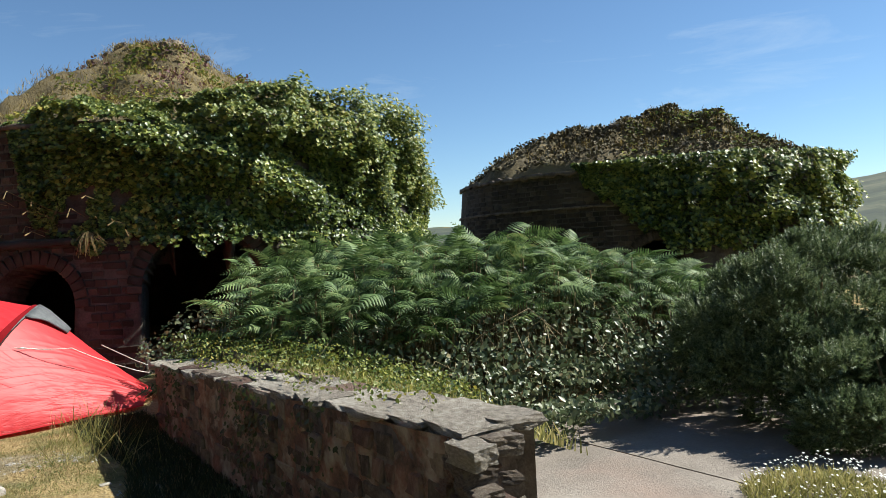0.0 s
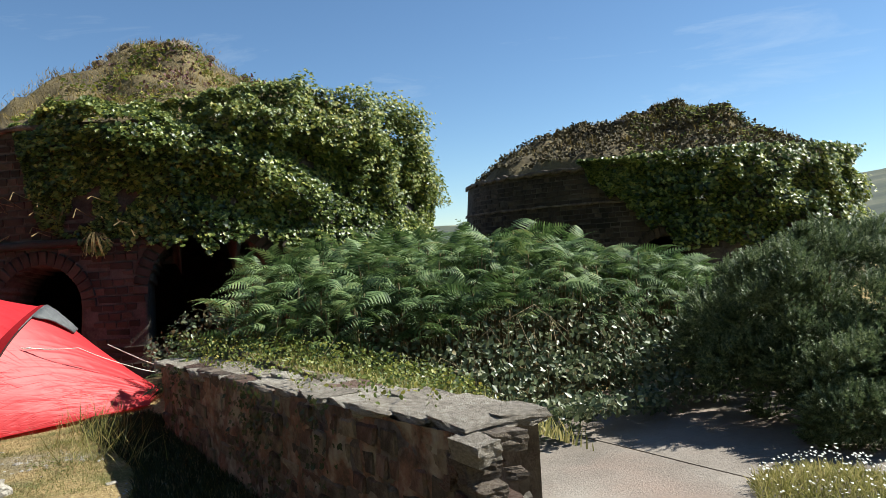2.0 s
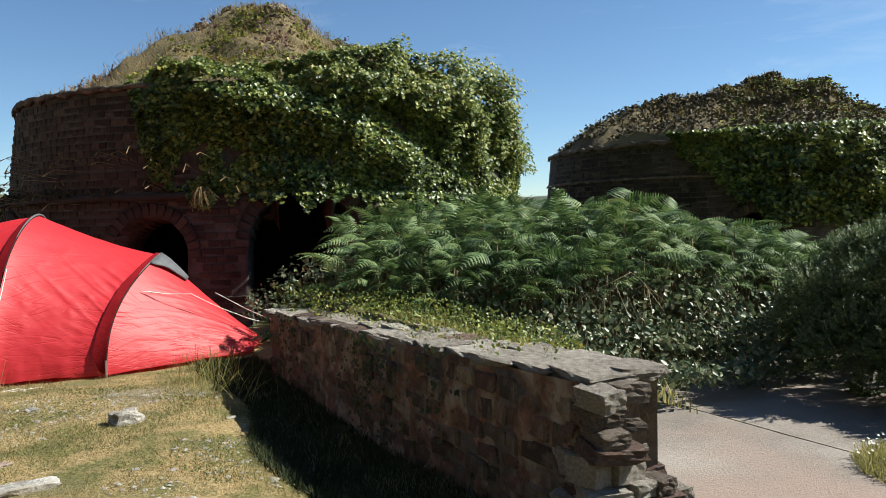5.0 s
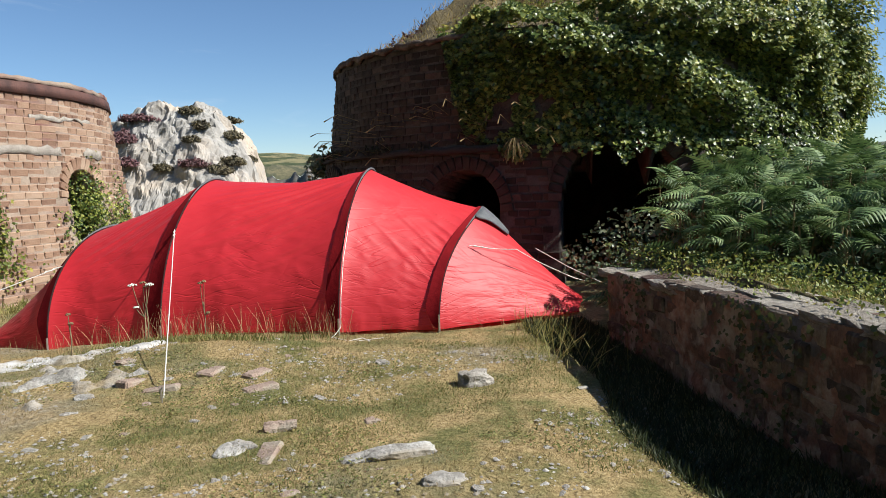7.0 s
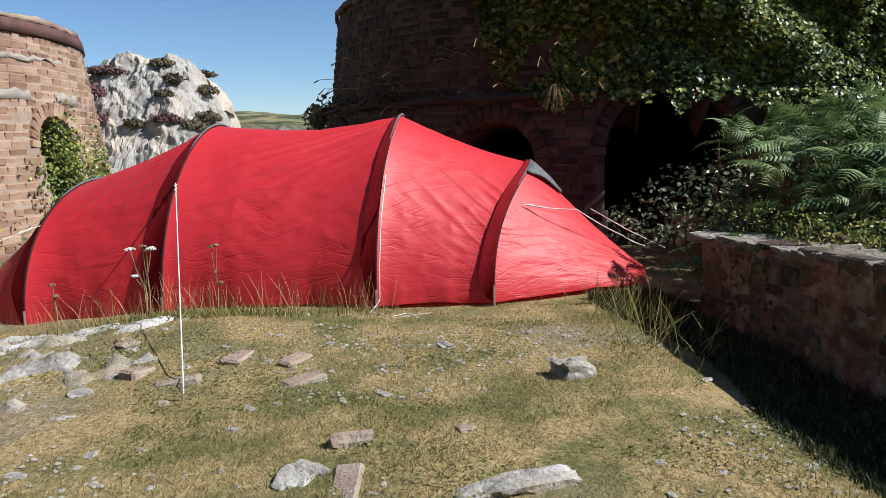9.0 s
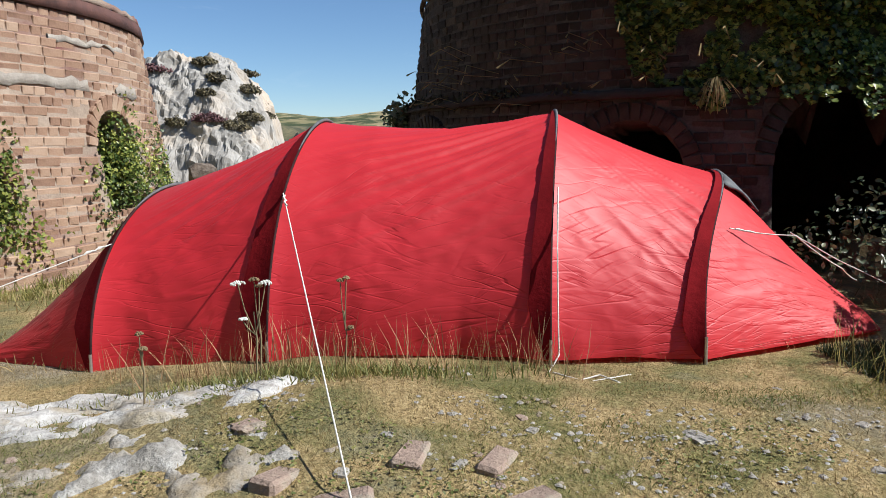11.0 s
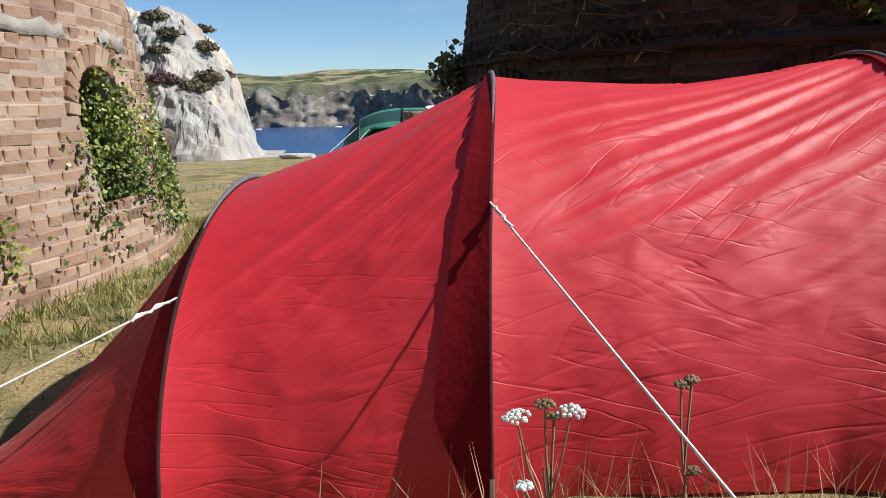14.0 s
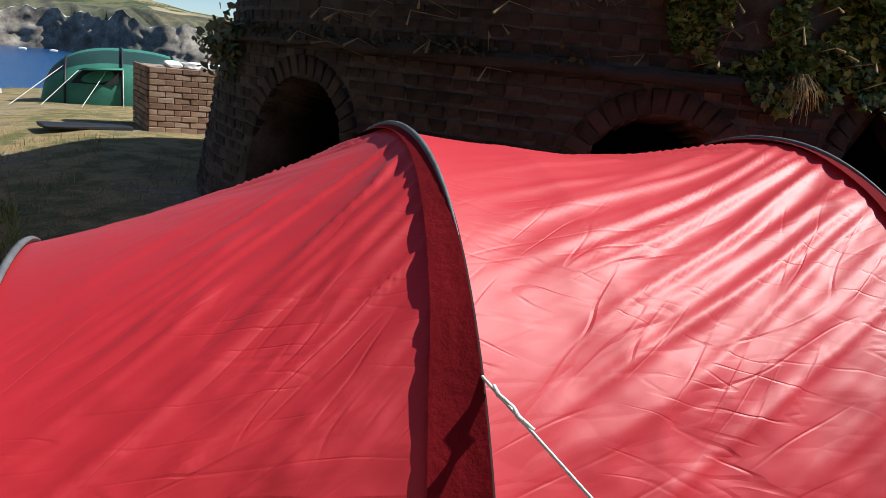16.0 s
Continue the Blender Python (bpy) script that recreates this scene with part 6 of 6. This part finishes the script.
M_PINKBRICK = surface("worn_pink_brick", [(0.2, (0.2, 0.14, 0.11)), (0.5, (0.32, 0.235, 0.185)), (0.8, (0.43, 0.35, 0.29))], 8, 60, 0.95, 0.8, 50, stain=(0.3, 0.26, 0.2), stain_scale=8.0)
M_STONEGREY = surface("grey_fieldstone", [(0.2, (0.17, 0.15, 0.13)), (0.5, (0.33, 0.3, 0.26)), (0.8, (0.5, 0.47, 0.42))], 9, 60, 0.95, 1.0, 40)


M_PALEROCK = surface("white_bedrock", [(0.25, (0.22, 0.2, 0.175)), (0.5, (0.45, 0.43, 0.4)), (0.75, (0.63, 0.61, 0.58))], 7, 45, 0.95, 1.0, 30, stain=(0.3, 0.25, 0.17), stain_scale=4.0)
M_BEDROCK = surface("pale_bedrock", [(0.25, (0.13, 0.115, 0.095)), (0.5, (0.33, 0.31, 0.28)), (0.75, (0.56, 0.54, 0.5))], 9, 45, 0.95, 1.0, 30, stain=(0.26, 0.2, 0.12), stain_scale=2.5)


def stones():
    rng = random.Random(81)

    def put(x, y, sx, sy, sz, mat, label, seed, rz=0, sink=0.35):
        m = pose(x, y, ground_z(x, y) + sz * (0.42 - sink), rng.uniform(-4, 4), rng.uniform(-4, 4), rz)
        me = stone_mesh("stone", seed, (sx, sy, sz), mat, 0.55 if sx > 0.1 else 0.35, 3)
        thing("stone", label, "stone", "stones in the turf", data=me, at=m)

    put(0.45, 4.55, 0.22, 0.15, 0.12, M_STONEGREY, "pale rough stone on the grass", 1, 10, 0.18)
    put(-0.06, 3.5, 0.46, 0.16, 0.09, M_BEDROCK, "flat pale stone sunk in the turf", 2, 15, 0.5)
    thing("loose_brick", "pale brick lying sunk in the turf", "brick", "loose bricks", data=box_mesh("loose_brick", 0.1, 0.23, 0.075, 0.01, M_PINKBRICK, 3, 0.01), at=pose(-0.56, 3.62, ground_z(-0.56, 3.62) - 0.03, 4, -5, -8))
    put(-0.72, 3.7, 0.14, 0.2, 0.09, M_PALESTONE, "pale broken block in the turf", 3, -20, 0.6)
    put(-0.55, 3.95, 0.18, 0.11, 0.08, M_PINKBRICK, "half-buried red brick in the turf", 4, 10, 0.3)
    put(0.15, 3.2, 0.22, 0.12, 0.07, M_BEDROCK, "flat pale stone sunk in the turf", 5, 5, 0.58)
    for name_x, x0, x1, y0, y1, sd in ((0, -3.9, -2.0, 5.0, 5.75, 3), (1, -2.6, -1.3, 4.75, 5.25, 8), (2, -3.9, -2.1, 3.5, 4.7, 12), (4, -3.5, -1.5, 5.25, 6.05, 21), (3, -3.2, -1.7, 4.3, 5.1, 17)):
        xs, ys = np.arange(x0, x1, 0.022), np.arange(y0, y1, 0.022)

        def rock_z(x, y):
            u, w = (x - x0) / (x1 - x0) * 2 - 1, (y - y0) / (y1 - y0) * 2 - 1
            k = max(0.0, 1 - (u * u + w * w))
            if sd == 21:
                return ground_z(x, y) + 0.004 + 0.028 * k ** 0.5 + 0.035 * fbm(x, y, sd, 5, 5.0) - 0.04 * abs(fbm(x, y, sd + 3, 4, 2.5)) - (0.2 if k <= 0 else 0)
            return ground_z(x, y) - 0.035 + 0.055 * k ** 0.5 + 0.075 * fbm(x, y, sd, 5, 6.5) - 0.09 * abs(fbm(x, y, sd + 3, 4, 3.0)) - (0.2 if k <= 0 else 0)
        thing("bedrock", "pale weathered bedrock showing through the turf", "rock", "bedrock patches", data=sheet("bedrock", xs, ys, rock_z, M_PALEROCK if sd == 21 else M_BEDROCK))
    for i in range(190):
        x, y = rng.uniform(-3.8, 1.2), rng.uniform(2.4, 5.6)
        if rng.random() > 0.25 + 0.75 * min(1, max(0, (0.4 - x) / 2)):
            continue
        s = rng.uniform(0.022, 0.07) * (1.9 if rng.random() < 0.12 else 1)
        put(x, y, s * rng.uniform(1, 1.7), s, s * 0.42, [M_STONEGREY, M_BEDROCK, M_PINKBRICK, M_BEDROCK, M_PINKBRICK][rng.randrange(5)], "small stone scattered on the turf", 100 + i, rng.uniform(0, 180), 0.55)
    for x, y in ((-1.08, 5.0), (-0.8, 4.95), (-0.75, 4.7), (-1.5, 4.9), (-1.3, 4.75)):
        thing("loose_brick", "worn pinkish brick half sunk in the turf", "brick", "loose bricks", data=box_mesh("loose_brick", 0.2, 0.105, 0.07, 0.012, M_PINKBRICK, int(abs(x * 50)), 0.012), at=pose(x, y, ground_z(x, y) - 0.02, rng.uniform(-7, 7), rng.uniform(-9, 9), rng.uniform(0, 90)))


stones()


def gravel():
    """Grit, chips and low creeping herbs pressed into the turf."""
    rng = np.random.default_rng(83)
    chip = ([(1, 0.1, 0), (0.2, 0.8, 0.1), (-0.9, 0.35, 0), (-0.5, -0.7, 0.05), (0.6, -0.75, 0), (0.1, 0.15, 0.55), (-0.3, -0.2, 0.5)],
            [(0, 1, 5), (1, 2, 5), (2, 6, 5), (2, 3, 6), (3, 4, 6), (4, 0, 5), (4, 5, 6)])
    for n, mat, size, cut, label in ((8000, M_BEDROCK, (0.004, 0.016), 0.02, "pale grit and stone chips in the turf"), (2400, M_STONEGREY, (0.005, 0.02), -0.05, "grey and brown pebbles trodden into the turf")):
        x, y = rng.uniform(-4.2, 1.3, n), rng.uniform(2.3, 6.0, n)
        k = np.array([fbm(a, b, 6, 4, 1.4) for a, b in zip(x, y)]) + 0.12 * np.clip((-0.4 - x) / 2, -0.5, 1)
        ok = (k > cut) & (y < 6.0 - (x + 0.4) * 0.167)
        x, y = x[ok], y[ok]
        z = np.array([ground_z(a, b) for a, b in zip(x, y)]) + 0.001
        p = np.stack([x, y, z], 1)
        v, f = scatter(*chip, p, rand_rot(rng, len(p), 0.9, np.tile(np.array([[0, 0, 1.0]]), (len(p), 1))), rng.uniform(0, 1, len(p)) ** 2 * (size[1] - size[0]) + size[0])
        thing("gravel", label, "gravel", kind="stuff", data=mesh_of("gravel", v, f, mat))
    n = 26000
    x, y = rng.uniform(-3.6, 1.1, n), rng.uniform(3.0, 5.9, n)
    k = np.array([fbm(a, b, 12, 3, 1.5) for a, b in zip(x, y)])
    ok = (k > 0.12) & (y < 5.95 - (x + 0.4) * 0.167)
    x, y = x[ok], y[ok]
    z = np.array([ground_z(a, b) for a, b in zip(x, y)]) + rng.uniform(0.004, 0.02, len(x))
    p = np.stack([x, y, z], 1)
    leaves("creeping_herbs", "low creeping green herbs in the dry turf", "herb", p, np.tile(np.array([[0, 0, 1.0]]), (len(p), 1)), rng.uniform(0.008, 0.018, len(p)), M_GREENGRASS, OVAL, rng, 0.6)


gravel()


def mound_rubble():
    """Broken dark stones at the top of the kiln mounds."""
    rng = random.Random(84)
    kinds = [stone_mesh("rubble_stone", i + 200, (0.3, 0.24, 0.18), M_STONE, 0.4, 2) for i in range(5)]
    for verts, count, lim in ((MV, 22, 9), (RV, 24, 17)):
        for _ in range(count):
            p = verts[rng.randrange(120 * 1, 120 * lim)]
            s = rng.uniform(0.5, 1.2)
            thing("rubble_stone", "dark broken stone on the kiln mound", "stone", "rubble on the kiln mounds", data=kinds[rng.randrange(5)],
                  at=pose(p[0], p[1], p[2] + 0.02, rng.uniform(-15, 15), rng.uniform(-15, 15), rng.uniform(0, 180)) @ Matrix.Diagonal((s, s, s, 1)))


mound_rubble()
